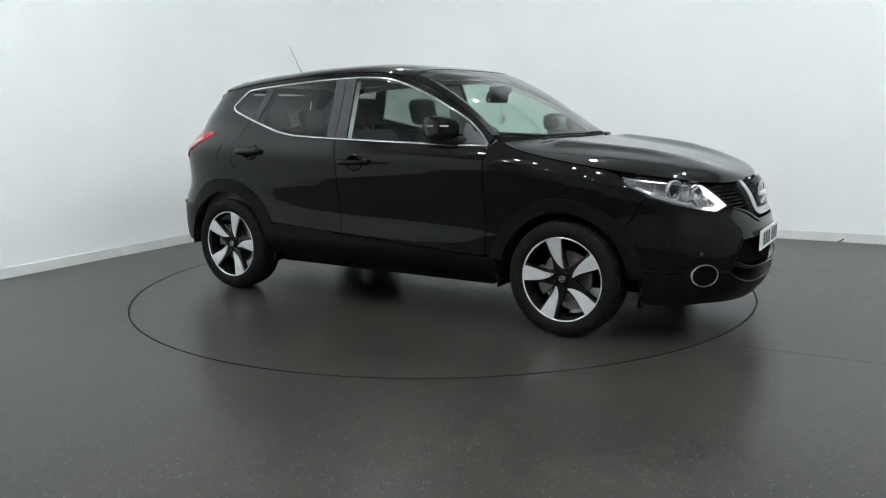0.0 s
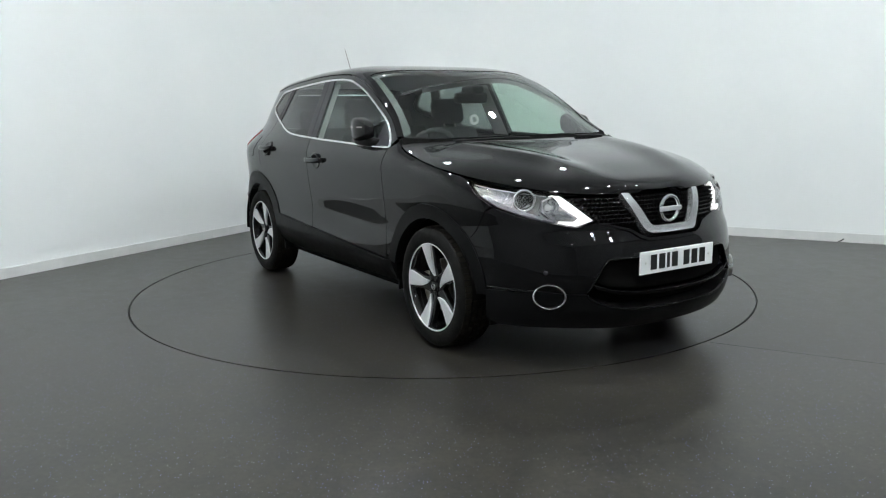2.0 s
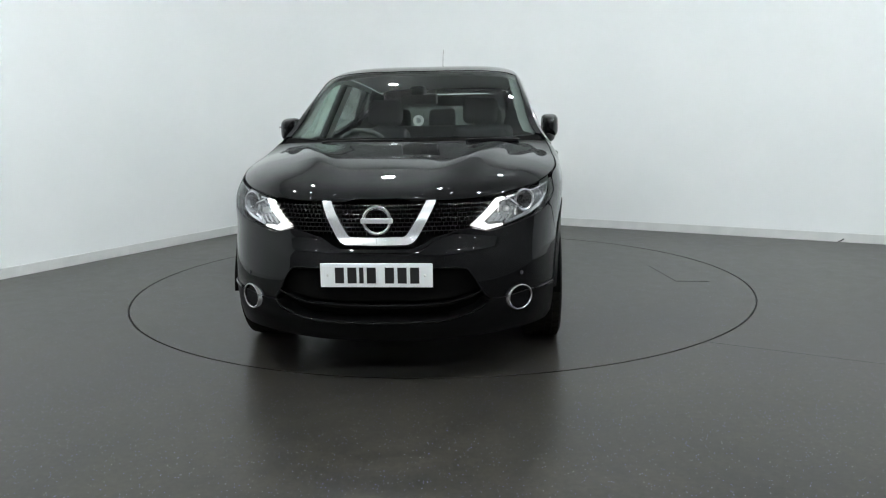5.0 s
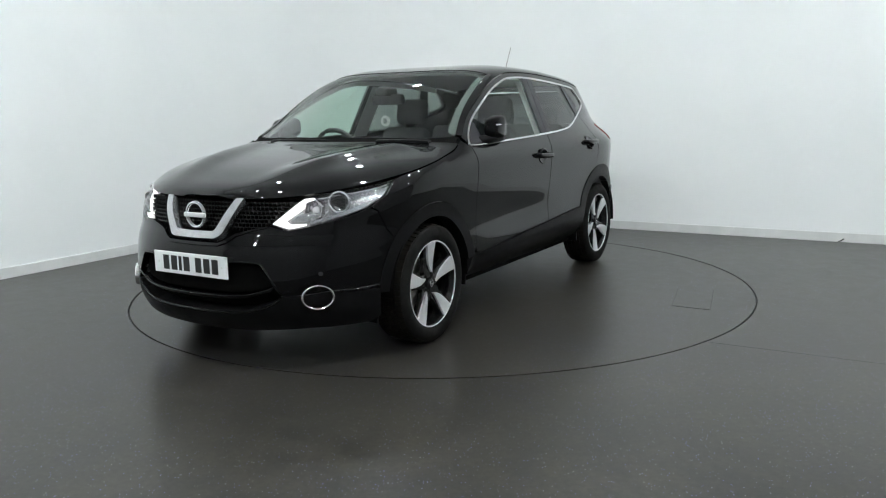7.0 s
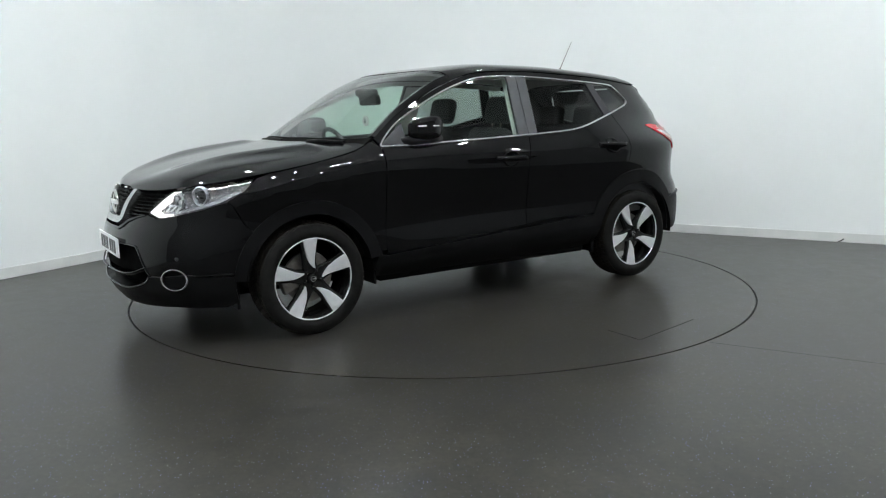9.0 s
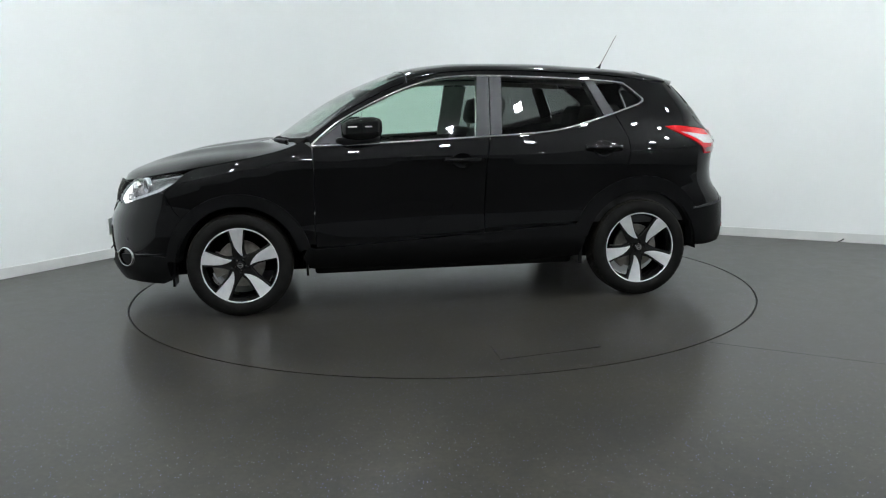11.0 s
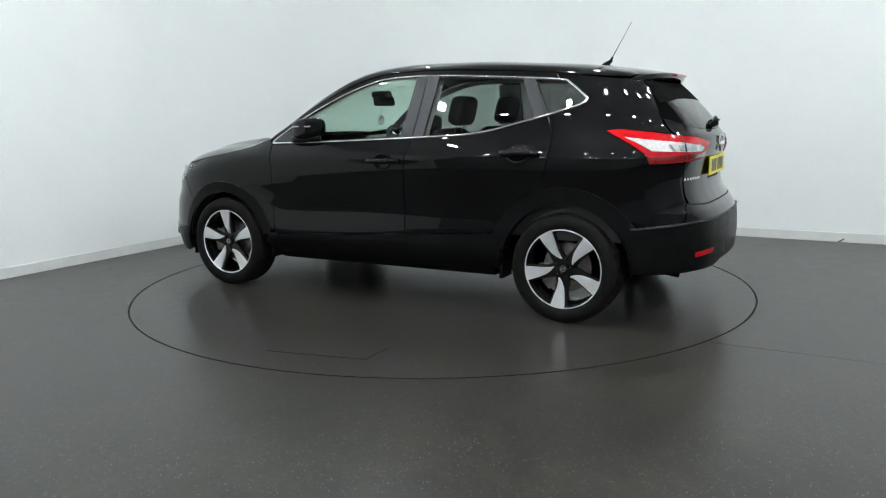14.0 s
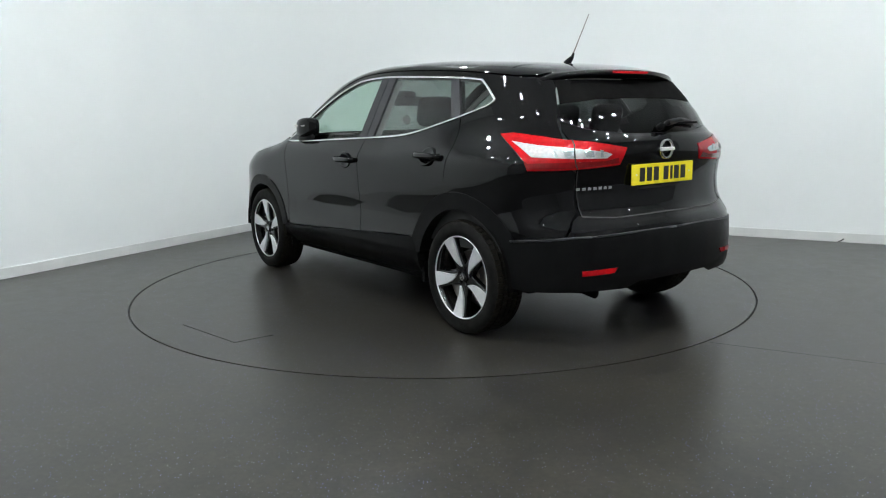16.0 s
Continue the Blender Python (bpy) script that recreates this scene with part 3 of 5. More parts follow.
def wrap_panel(name, pts, material, parent, side, **k):
    return skin(name, side_poly(pts), wrap, wrap_n, material, parent, side, **k)


# lamp outlines on the surface: front (by y at the inner end, by x at the outer end), rear likewise
HEAD = [("y", 0.425, 0.735), ("y", 0.51, 0.710), ("y", 0.60, 0.728), ("x", 1.90, 0.765), ("x", 1.79, 0.803), ("x", 1.70, 0.855), ("x", 1.625, 0.922), ("x", 1.75, 0.904), ("y", 0.67, 0.885), ("y", 0.55, 0.868)]
TAIL = [("y", 0.335, 0.972), ("y", 0.50, 0.962), ("y", 0.62, 0.956), ("x", -1.80, 0.953), ("x", -1.785, 1.0), ("x", -1.70, 1.055), ("x", -1.60, 1.105), ("x", -1.535, 1.140), ("x", -1.62, 1.146), ("x", -1.80, 1.124), ("y", 0.62, 1.108), ("y", 0.50, 1.096), ("y", 0.30, 1.062)]


def lamp_poly(pts, rear=False):
    return [((s_rear if rear else s_front)(a, z) if k == "y" else s_at_x(a, z), z) for k, a, z in pts]


def body_side(side):
    # front wing, from the door gap to the bumper seam
    p = [(0.849, 1.058)] + GAP_A[1:3] + [(0.845, 0.445)]
    a0 = ang(AXLE, (0.875, 0.445))
    wing = [(s_at_x(x, z), z) for x, z in dense(p, closed=False)]
    wing += [(s_at_x(x, z), z) for x, z in arcpts(AXLE, HUB_Z, ARCH_F, 165, 42, 22)]
    wing += [(s_at_x(1.70, 0.68), 0.68), (s_at_x(1.75, 0.78), 0.78)]
    wing += [(s, z) for s, z in lamp_poly([("x", 1.78, 0.806), ("x", 1.69, 0.858), ("x", 1.615, 0.922)])]
    s0, s1 = s_at_x(1.61, 0.928), s_at_x(0.849, 1.06)
    wing += [(s0 + (s1 - s0) * i / 16, edge_of_s(s0 + (s1 - s0) * i / 16)) for i in range(1, 16)]
    skin("front_wing", wing, wrap, wrap_n, M_PAINT, CAR, side)
    # front bumper: from the centre line round to the wheel
    b = [(0.0, 0.640)] + [(s_front(y, z), z) for y, z in ((0.17, 0.642), (0.21, 0.658), (0.26, 0.69), (0.34, 0.712), (0.42, 0.728))]
    b += lamp_poly([("y", 0.51, 0.706), ("y", 0.60, 0.724), ("x", 1.90, 0.761), ("x", 1.79, 0.799)])
    b += [(s_at_x(1.755, 0.78), 0.78), (s_at_x(1.705, 0.68), 0.68)]
    b += [(s_at_x(x, z), z) for x, z in arcpts(AXLE, HUB_Z, ARCH_F, 42, 12, 8)]
    b += [(s_at_x(1.765, 0.40), 0.40), (s_front(0.70, 0.415), 0.415), (s_front(0.58, 0.398), 0.398), (s_front(0.515, 0.398), 0.398), (s_front(0.49, 0.425), 0.425), (s_front(0.455, 0.485), 0.485), (s_front(0.42, 0.538), 0.538), (s_front(0.39, 0.553), 0.553), (s_front(0.28, 0.557), 0.557), (0.0, 0.559)]
    skin("front_bumper", b, wrap, wrap_n, M_PAINT, CAR, side, gap=0.0)
    # doors
    fd = dense(GAP_A, closed=False) + [(x, clad_z(x)) for x in (0.7, 0.5, 0.3, 0.1, -0.1)] + dense(GAP_B[::-1], closed=False) + [(x, on_belt(x) - 0.004) for x in (-0.1, 0.1, 0.3, 0.461, 0.65)]
    door = wrap_panel("front_door", fd, M_PAINT, CAR, side, gap=0.003)
    rd = dense(GAP_B, closed=False) + [(x, clad_z(x)) for x in (-0.4, -0.6, -0.8)]
    rd += arcpts(-AXLE, HUB_Z, ARCH_R, 22, 74, 14) + dense(GAP_C[::-1], closed=False)[1:] + [(x, on_belt(x) - 0.004) for x in (-1.08, -1.003, -0.85, -0.72, -0.56, -0.42)]
    rdoor = wrap_panel("rear_door", rd, M_PAINT, CAR, side, gap=0.003)
    # handles on scooped recesses
    for d, hx, hz in ((door, -0.10, 0.957), (rdoor, -1.048, 1.013)):
        handle(d, hx, hz, side)
    # rear quarter, up the rear pillar to the roof edge
    q = [(-1.178, 1.232)] + dense(GAP_C, closed=False)[1:] + arcpts(-AXLE, HUB_Z, ARCH_R, 74, 150, 18)
    quarter = [(s_at_x(x, z), z) for x, z in q]
    zb = 0.588
    quarter += [(s_at_x(-1.80, 0.60), 0.60), (s_at_x(-1.90, 0.612), 0.612)]
    quarter += [(s_rear(0.70, 0.617), 0.617), (s_rear(0.645, 0.70), 0.70), (s_rear(0.605, 0.74), 0.74), (s_rear(0.60, 0.94), 0.94)]
    quarter += lamp_poly(TAIL[2:10], True)[0:7]
    quarter += [(s_at_x(-1.80, 1.128), 1.128), (s_rear(0.62, 1.116), 1.116)]
    quarter += [(s_rear(0.606, 1.16), 1.16), (s_rear(0.594, 1.205), 1.205), (s_rear(0.562, 1.28), 1.28), (s_rear(0.527, 1.36), 1.36), (s_rear(0.488, 1.412), 1.412)]
    s0, s1 = s_rear(0.488, 1.418), s_at_x(-1.19, 1.48)
    quarter += [(s0 + (s1 - s0) * i / 14, edge_of_s(s0 + (s1 - s0) * i / 14)) for i in range(1, 15)]
    quarter += [(s_at_x(x, z), z) for x, z in [(-1.215, 1.447), (-1.29, 1.424), (-1.384, 1.349), (-1.405, 1.325), (-1.398, 1.303), (-1.36, 1.283)]]
    skin("rear_quarter", quarter, wrap, wrap_n, M_PAINT, CAR, side)
    # roof rail above the side glass, down the windscreen pillar
    s0, s1 = s_at_x(-1.19, 1.48), s_at_x(0.875, 1.10)
    rail = [(s0 + (s1 - s0) * i / 34, edge_of_s(s0 + (s1 - s0) * i / 34)) for i in range(35)]
    rail += [(s_at_x(x, z), z) for x, z in smooth_line(DLO_TOP[3:], 3)[::-1]]
    skin("roof_rail", rail, wrap, wrap_n, M_PAINT, CAR, side, gap=0.0005)
    # side glass
    fw = [(x, on_belt(x)) for x in (0.835, 0.65, 0.461, 0.25, 0.081, -0.1, -0.205)] + [(-0.243, on_top(-0.243))] + [t for t in smooth_line(DLO_TOP[5:], 3) if t[0] > -0.23]
    wrap_panel("front_window", fw, M_GLASS, door, side, gap=0.0, lip=0.0, out=-0.004, label="clear green-tinted side glass").visible_shadow = False
    rw = [(x, on_belt(x)) for x in (-0.375, -0.56, -0.72, -0.85, -1.003, -1.10)] + [(-0.985, on_top(-0.985))] + [(x, on_top(x)) for x in (-0.82, -0.6, -0.410)]
    wrap_panel("rear_window", rw, M_TINT, rdoor, side, gap=0.0, lip=0.0, out=-0.004, label="dark privacy side glass").visible_shadow = False
    qw = [(-1.185, 1.237), (-1.36, 1.290), (-1.392, 1.308), (-1.398, 1.325), (-1.378, 1.345), (-1.285, 1.419), (-1.211, 1.443), (-1.072, 1.452)]
    wrap_panel("quarter_window", qw, M_TINT, CAR, side, gap=0.0, lip=0.0, out=-0.004, label="dark privacy quarter glass").visible_shadow = False
    # satin pillars
    wrap_panel("door_pillar", [(-0.205, on_belt(-0.205)), (-0.293, on_belt(-0.293)), (-0.322, on_top(-0.322)), (-0.243, on_top(-0.243))], M_SATIN, door, side, gap=0.001, out=0.001, label="satin black pillar trim")
    wrap_panel("door_pillar", [(-0.298, on_belt(-0.298)), (-0.375, on_belt(-0.375)), (-0.410, on_top(-0.41)), (-0.327, on_top(-0.327))], M_SATIN, rdoor, side, gap=0.001, out=0.001, label="satin black pillar trim")
    wrap_panel("door_pillar", [(-1.10, on_belt(-1.10)), (-1.176, on_belt(-1.176)), (-1.058, on_top(-1.058)), (-0.985, on_top(-0.985))], M_SATIN, rdoor, side, gap=0.001, out=0.001, label="satin black pillar trim")
    wrap_panel("mirror_sail", [(0.835, 1.072), (0.655, 1.074), (0.655, 1.205), (0.80, 1.108)], M_SATIN, door, side, gap=0.003, out=0.003)
    # chrome strip round the side glass
    loop = smooth_line(BELT[0:-1], 3) + smooth_line([BELT[-1]] + DLO_TOP, 4)
    loop = [p for p in loop]
    bm = bmesh.new()
    ring(bm, loop, 0.0155, 0.008, side)
    part("chrome_trim", bm, M_CHROME, CAR, "bright chrome strip round the side glass", smooth=True)
    # sill cladding
    sill = [(0.90, 0.432)] + [(x, clad_z(x) - 0.004) for x in (0.842, 0.6, 0.3, 0, -0.3, -0.6, -0.876)] + [(-0.93, 0.41), (-0.90, 0.30), (-0.5, 0.262), (0, 0.268), (0.5, 0.276), (0.88, 0.285), (0.93, 0.36)]
    wrap_panel("sill_cladding", sill, M_PLASTIC, CAR, side, gap=0.0, out=0.008, lip=0.05, label="matt black plastic sill cladding")
    # wheel arch cladding
    for cx, r1, r0, a0, a1 in ((AXLE, ARCH_F, OPEN_F, 5, 168), (-AXLE, ARCH_R, OPEN_R, 14, 160)):
        outer = arcpts(cx, HUB_Z, r1, a0, a1, 30)
        innr = arcpts(cx, HUB_Z, r0, a1, a0, 30)
        wrap_panel("wheel_arch", outer + innr, M_PLASTIC, CAR, side, gap=0.0, out=0.006, lip=0.09, step=0.05, label="matt black plastic wheel arch lip")
    # black lower front apron and its corner
    ap = [(0.0, 0.300)] + [(s_front(y, z), z) for y, z in ((0.20, 0.302), (0.34, 0.312), (0.47, 0.355), (0.505, 0.390), (0.58, 0.396), (0.70, 0.412))]
    ap += [(s_at_x(1.765, 0.395), 0.395), (s_at_x(1.745, 0.25), 0.25), (s_at_x(1.80, 0.225), 0.225), (s_front(0.60, 0.225), 0.225), (s_front(0.30, 0.205), 0.205), (0.0, 0.20)]
    skin("front_apron", ap, wrap, wrap_n, M_PLASTIC, CAR, side, gap=0.0, out=0.004, lip=0.10, label="matt black plastic lower front bumper")
    # rear bumper
    rb = [(s_at_x(-1.715, 0.585), 0.585), (s_at_x(-1.80, 0.594), 0.594), (s_at_x(-1.90, 0.602), 0.602), (s_rear(0.70, 0.612), 0.612), (s_rear(0.55, 0.618), 0.618), (s_rear(0.40, 0.622), 0.622), (S_END, 0.624)]
    up = [(S_END, 0.628), (s_rear(0.40, 0.626), 0.626), (s_rear(0.55, 0.622), 0.622), (s_rear(0.69, 0.616), 0.616), (s_rear(0.64, 0.70), 0.70), (s_rear(0.60, 0.722), 0.722), (s_rear(0.40, 0.700), 0.700), (S_END, 0.704)]
    skin("bumper_top", up, wrap, wrap_n, M_PAINT, CAR, side, gap=0.0)
    rb += [(S_END, 0.36), (s_rear(0.28, 0.36), 0.36), (s_rear(0.36, 0.33), 0.33), (s_rear(0.60, 0.335), 0.335), (s_at_x(-1.82, 0.325), 0.325), (s_at_x(-1.708, 0.33), 0.33), (s_at_x(-1.700, 0.44), 0.44)]
    skin("rear_bumper", rb, wrap, wrap_n, M_PLASTIC, CAR, side, gap=0.0, out=0.006, lip=0.06, label="matt black plastic rear bumper")
    # paler satin rod along the top edge, added for the ledge's highlight
    bm = bmesh.new()
    line = []
    for s_, z in [(p[0], p[1]) for p in rb[:7]]:
        q = wrap(s_, z) + wrap_n(s_, z) * 0.006
        line.append((q.x, q.y * side, q.z))
    tube(bm, smooth_line(line, 4), 0.006, 8)
    part("bumper_ledge", bm, M_SATIN, CAR, smooth=True)


def ring(bm, loop, width, proud, side):
    """A raised flat strip along a closed side outline."""
    k = len(loop)
    rows = []
    for i, (x, z) in enumerate(loop):
        s = s_at_x(x, z)
        n = wrap_n(s, z)
        p = wrap(s, z)
        a, b = loop[i - 1], loop[(i + 1) % k]
        d = math.hypot(b[0] - a[0], b[1] - a[1]) or 1
        tx, tz = (b[0] - a[0]) / d, (b[1] - a[1]) / d
        t = Vector((tx, 0, tz))
        w = n.cross(t).normalized()
        row = []
        for u, h in ((-1, -0.004), (-0.85, proud * 0.7), (0, proud), (0.85, proud * 0.7), (1, -0.004)):
            q = p + w * width * 0.5 * u + n * h
            row.append(bm.verts.new((q.x, q.y * side, q.z)))
        rows.append(row)
    for i in range(k):
        a, b = rows[i], rows[(i + 1) % k]
        for j in range(4):
            bm.faces.new((a[j], a[j + 1], b[j + 1], b[j]))
    bmesh.ops.recalc_face_normals(bm, faces=bm.faces)


def handle(door, hx, hz, side):
    s = s_at_x(hx, hz)
    p, n = wrap(s, hz), wrap_n(s, hz)
    y = (p.y + 0.022)
    bm = bmesh.new()
    pts = [(hx + 0.115, p.y + 0.000, hz + 0.002), (hx + 0.10, p.y + 0.022, hz + 0.002), (hx + 0.05, p.y + 0.034, hz), (hx - 0.04, p.y + 0.036, hz - 0.001), (hx - 0.10, p.y + 0.030, hz - 0.002), (hx - 0.125, p.y + 0.004, hz - 0.002)]
    pts = [(a, b * side, c) for a, b, c in smooth_line(pts, 4)]
    tube(bm, pts, 0.0175, 12, flat=0.75)
    part("handle", bm, M_PAINT, door, "gloss black pull handle", smooth=True)
    bm = bmesh.new()
    m = Matrix.Translation((hx, p.y * side, hz - 0.004)) @ Matrix.Diagonal((1.30, 1, 1, 1))
    lean = -n.z / max(n.y, 0.5)
    prof = [(0.0001, 0.0015), (0.020, 0.0018), (0.034, 0.0032), (0.044, 0.0058), (0.049, 0.0066), (0.053, 0.0045), (0.056, -0.002)]
    lathe(bm, [(r, h * side) for r, h in prof], 32, m)
    for v in bm.verts:
        v.co.y += lean * (v.co.z - hz) * side
    bmesh.ops.recalc_face_normals(bm, faces=bm.faces)
    part("handle_recess", bm, M_PAINT, door, smooth=True)


for sd in (1, -1):
    body_side(sd)


# bonnet, windscreen, roof
def top_panel(name, poly, material, parent, **k):
    both = [(x, f) for x, f in poly] + [(x, -f) for x, f in poly[::-1] if f > 1e-6]
    return skin(name, both, top, lambda x, f: top_n2(x, f), material, parent, 1, **k)


def top_n2(x, f):
    v = top_n(x, abs(f))
    return v if f >= 0 else Vector((v.x, -v.y, v.z))


bonnet = [(X_NOSE - 0.001, 0.0), (X_NOSE - 0.004, 0.5), (X_NOSE - 0.006, 0.985)] + [(x, 0.992) for x in np.arange(2.05, 1.0, -0.08)] + [(0.94, 0.99), (0.955, 0.9), (1.02, 0.7), (1.09, 0.45), (1.125, 0.2), (1.135, 0.0)]
top_panel("bonnet", bonnet, M_PAINT, CAR, gap=0.0, label="black bonnet with two raised creases")
cowl = [(1.13, 0.0), (1.12, 0.2), (1.085, 0.45), (1.015, 0.7), (0.95, 0.9), (0.93, 0.97), (0.87, 0.97), (0.90, 0.86), (0.985, 0.7), (1.04, 0.45), (1.07, 0.2), (1.08, 0.0)]
top_panel("cowl", cowl, M_UNDER, CAR, gap=0.0, out=-0.006)
screen = [(1.085, 0.0), (1.075, 0.2), (1.045, 0.45), (0.985, 0.7), (0.90, 0.91), (0.872, 0.945)] + [(x, 0.945) for x in (0.7, 0.5, 0.35, 0.230)] + [(0.255, 0.7), (0.27, 0.4), (0.275, 0.0)]
top_panel("windscreen", screen, M_SCREEN, CAR, gap=0.0, lip=0.0, out=-0.003, label="clear green-tinted windscreen").visible_shadow = False
pil = [(0.872, 0.947), (0.865, 0.97), (0.86, 0.999), (0.7, 0.999), (0.5, 0.999), (0.3, 0.999), (0.225, 0.999), (0.225, 0.947), (0.35, 0.947), (0.5, 0.947), (0.7, 0.947)]
for sd in (1, -1):
    skin("windscreen_pillar", pil, top, top_n, M_PAINT, CAR, sd, gap=0.0)
roof = [(0.272, 0.0), (0.268, 0.4), (0.252, 0.7), (0.228, 0.885), (0.22, 0.999)] + [(x, 0.999) for x in np.arange(0.1, -1.60, -0.1)] + [(-1.62, 0.98), (X_TAIL + 0.01, 0.6), (X_TAIL + 0.004, 0.0)]
top_panel("roof", roof, M_PAINT, CAR, gap=0.001)

# tailgate: lower skin, glass and top
for sd in (1, -1):
    tg = [(S_END, 0.705), (s_rear(0.40, 0.70), 0.70), (s_rear(0.585, 0.715), 0.715), (s_rear(0.595, 0.95), 0.95)] + lamp_poly([("y", 0.585, 0.956), ("y", 0.50, 0.958), ("y", 0.335, 0.968), ("y", 0.296, 1.062), ("y", 0.50, 1.100), ("y", 0.60, 1.112)], True)
    tg += [(s_rear(0.60, 1.16), 1.16), (s_rear(0.585, 1.205), 1.205), (s_rear(0.50, 1.160), 1.160), (s_rear(0.30, 1.135), 1.135), (S_END, 1.128)]
    skin("tailgate", tg, wrap, wrap_n, M_PAINT, CAR, sd, gap=0.0)
    gl = [(S_END, 1.130), (s_rear(0.30, 1.137), 1.137), (s_rear(0.50, 1.162), 1.162), (s_rear(0.585, 1.208), 1.208), (s_rear(0.555, 1.28), 1.28), (s_rear(0.52, 1.36), 1.36), (s_rear(0.48, 1.412), 1.412), (S_END, 1.416)]
    skin("rear_screen", gl, wrap, wrap_n, M_REARTINT, CAR, sd, gap=0.0, lip=0.0, out=0.002, label="dark privacy rear glass").visible_shadow = False


# ---- wheels ----
def wheel():
    root = new("wheel")
    root.parent = CAR
    R = 0.331
    bm = bmesh.new()
    side_prof = [(0.236, 0.088), (0.245, 0.100), (0.268, 0.108), (0.292, 0.106), (0.312, 0.098), (0.322, 0.088)]
    prof = side_prof + [(r, -h) for r, h in side_prof[::-1]]
    lathe(bm, prof, 72)
    bmesh.ops.recalc_face_normals(bm, faces=bm.faces)
    part("tyre", bm, M_TYRE, root, "black rubber tyre", smooth=True)
    bm = bmesh.new()
    n = 66
    for row, (y0, y1, sh) in enumerate(((-0.090, -0.058, 0.0), (-0.050, -0.020, 0.5), (-0.013, 0.013, 0.0), (0.020, 0.050, 0.5), (0.058, 0.090, 0.0))):
        for i in range(n):
            a0 = 2 * math.pi * (i + sh) / n
            a1 = a0 + 2 * math.pi / n * 0.80
            d = 0.006 if row in (0, 4) else 0.0
            o0, o1 = (R - (d if row == 0 else 0)), (R - (d if row == 4 else 0))
            v = [bm.verts.new((r * math.cos(a), y, r * math.sin(a))) for r, y, a in ((0.318, y0, a0), (0.318, y1, a0), (0.318, y1, a1), (0.318, y0, a1), (o0, y0, a0), (o1, y1, a0), (o1, y1, a1), (o0, y0, a1))]
            for q in ((4, 5, 6, 7), (0, 1, 5, 4), (1, 2, 6, 5), (2, 3, 7, 6), (3, 0, 4, 7)):
                bm.faces.new([v[j] for j in q])
    bmesh.ops.recalc_face_normals(bm, faces=bm.faces)
    tagged(part("tread", bm, M_TREAD, root, "worn dusty tyre tread blocks"), kind="stuff")
    bm = bmesh.new()
    lathe(bm, [(0.243, 0.088), (0.243, 0.095), (0.238, 0.097), (0.232, 0.094), (0.226, 0.080), (0.210, 0.03), (0.205, -0.07), (0.235, -0.088)], 72)
    bmesh.ops.recalc_face_normals(bm, faces=bm.faces)
    rim = part("rim", bm, M_GLOSSBLACK, root, "gloss black alloy rim", smooth=True)
    bm = bmesh.new()
    lathe(bm, [(0.232, 0.0940), (0.2345, 0.0985), (0.2380, 0.0985), (0.240, 0.096)], 72)
    part("rim_edge", bm, M_ALLOY, rim, "machined bright rim edge", smooth=True)
    # five swept spokes: black web below, machined face above
    face = [(-0.046, 0.229), (-0.020, 0.2335), (0.012, 0.2335), (0.040, 0.230), (0.036, 0.20), (0.030, 0.16), (0.020, 0.118), (0.004, 0.085), (-0.014, 0.062), (-0.022, 0.058), (-0.020, 0.075), (-0.022, 0.11), (-0.030, 0.15), (-0.038, 0.19)]
    web = [(-0.058, 0.226), (0.060, 0.226), (0.050, 0.18), (0.042, 0.12), (0.045, 0.05), (0.0, 0.02), (-0.045, 0.05), (-0.036, 0.10), (-0.044, 0.16)]
    for i in range(5):
        a = 360 / 5 * i + 4
        bm = bmesh.new()
        prism(bm, face, -0.012, pose(0, 0, 0, 0, a, 0) @ pose(0, 0.080, 0), 0.0)
        for v in bm.verts:
            r = math.hypot(v.co.x, v.co.z)
            v.co.y += 0.017 * (r / 0.233) ** 2 - 0.002
        part("spoke", bm, M_ALLOY, rim, "machined silver spoke face")
        bm = bmesh.new()
        prism(bm, web, -0.035, pose(0, 0, 0, 0, a, 0) @ pose(0, 0.068, 0), 0.006)
        for v in bm.verts:
            r = math.hypot(v.co.x, v.co.z)
            v.co.y += 0.017 * (r / 0.233) ** 2 - 0.002
        part("spoke_web", bm, M_GLOSSBLACK, rim, smooth=False)
    for i in range(5):
        a = math.radians(360 / 5 * i + 40)
        bm = bmesh.new()
        lathe(bm, [(0.0001, 0.076), (0.008, 0.075), (0.0105, 0.070), (0.0105, 0.05)], 12, Matrix.Translation((0.052 * math.sin(a), 0, 0.052 * math.cos(a))))
        part("wheel_nut", bm, M_GLOSSBLACK, rim, smooth=True)
    bm = bmesh.new()
    lathe(bm, [(0.0001, 0.083), (0.020, 0.082), (0.027, 0.079), (0.030, 0.070), (0.030, 0.05)], 32)
    cap = part("centre_cap", bm, M_GLOSSBLACK, rim, "black centre cap", smooth=True)
    bm = bmesh.new()
    lathe(bm, [(0.012, 0.0825), (0.013, 0.0855), (0.017, 0.0855), (0.0185, 0.082)], 24)
    box(bm, -0.019, 0.019, 0.081, 0.0862, -0.003, 0.003)
    part("cap_emblem", bm, M_CHROME, rim, "small chrome emblem", smooth=False)
    bm = bmesh.new()
    lathe(bm, [(0.0001, 0.030), (0.07, 0.030), (0.072, 0.012), (0.148, 0.012), (0.150, 0.0), (0.148, -0.012), (0.05, -0.012)], 48)
    bmesh.ops.recalc_face_normals(bm, faces=bm.faces)
    part("brake_disc", bm, M_STEEL, root, "worn steel brake disc", smooth=False)
    bm = bmesh.new()
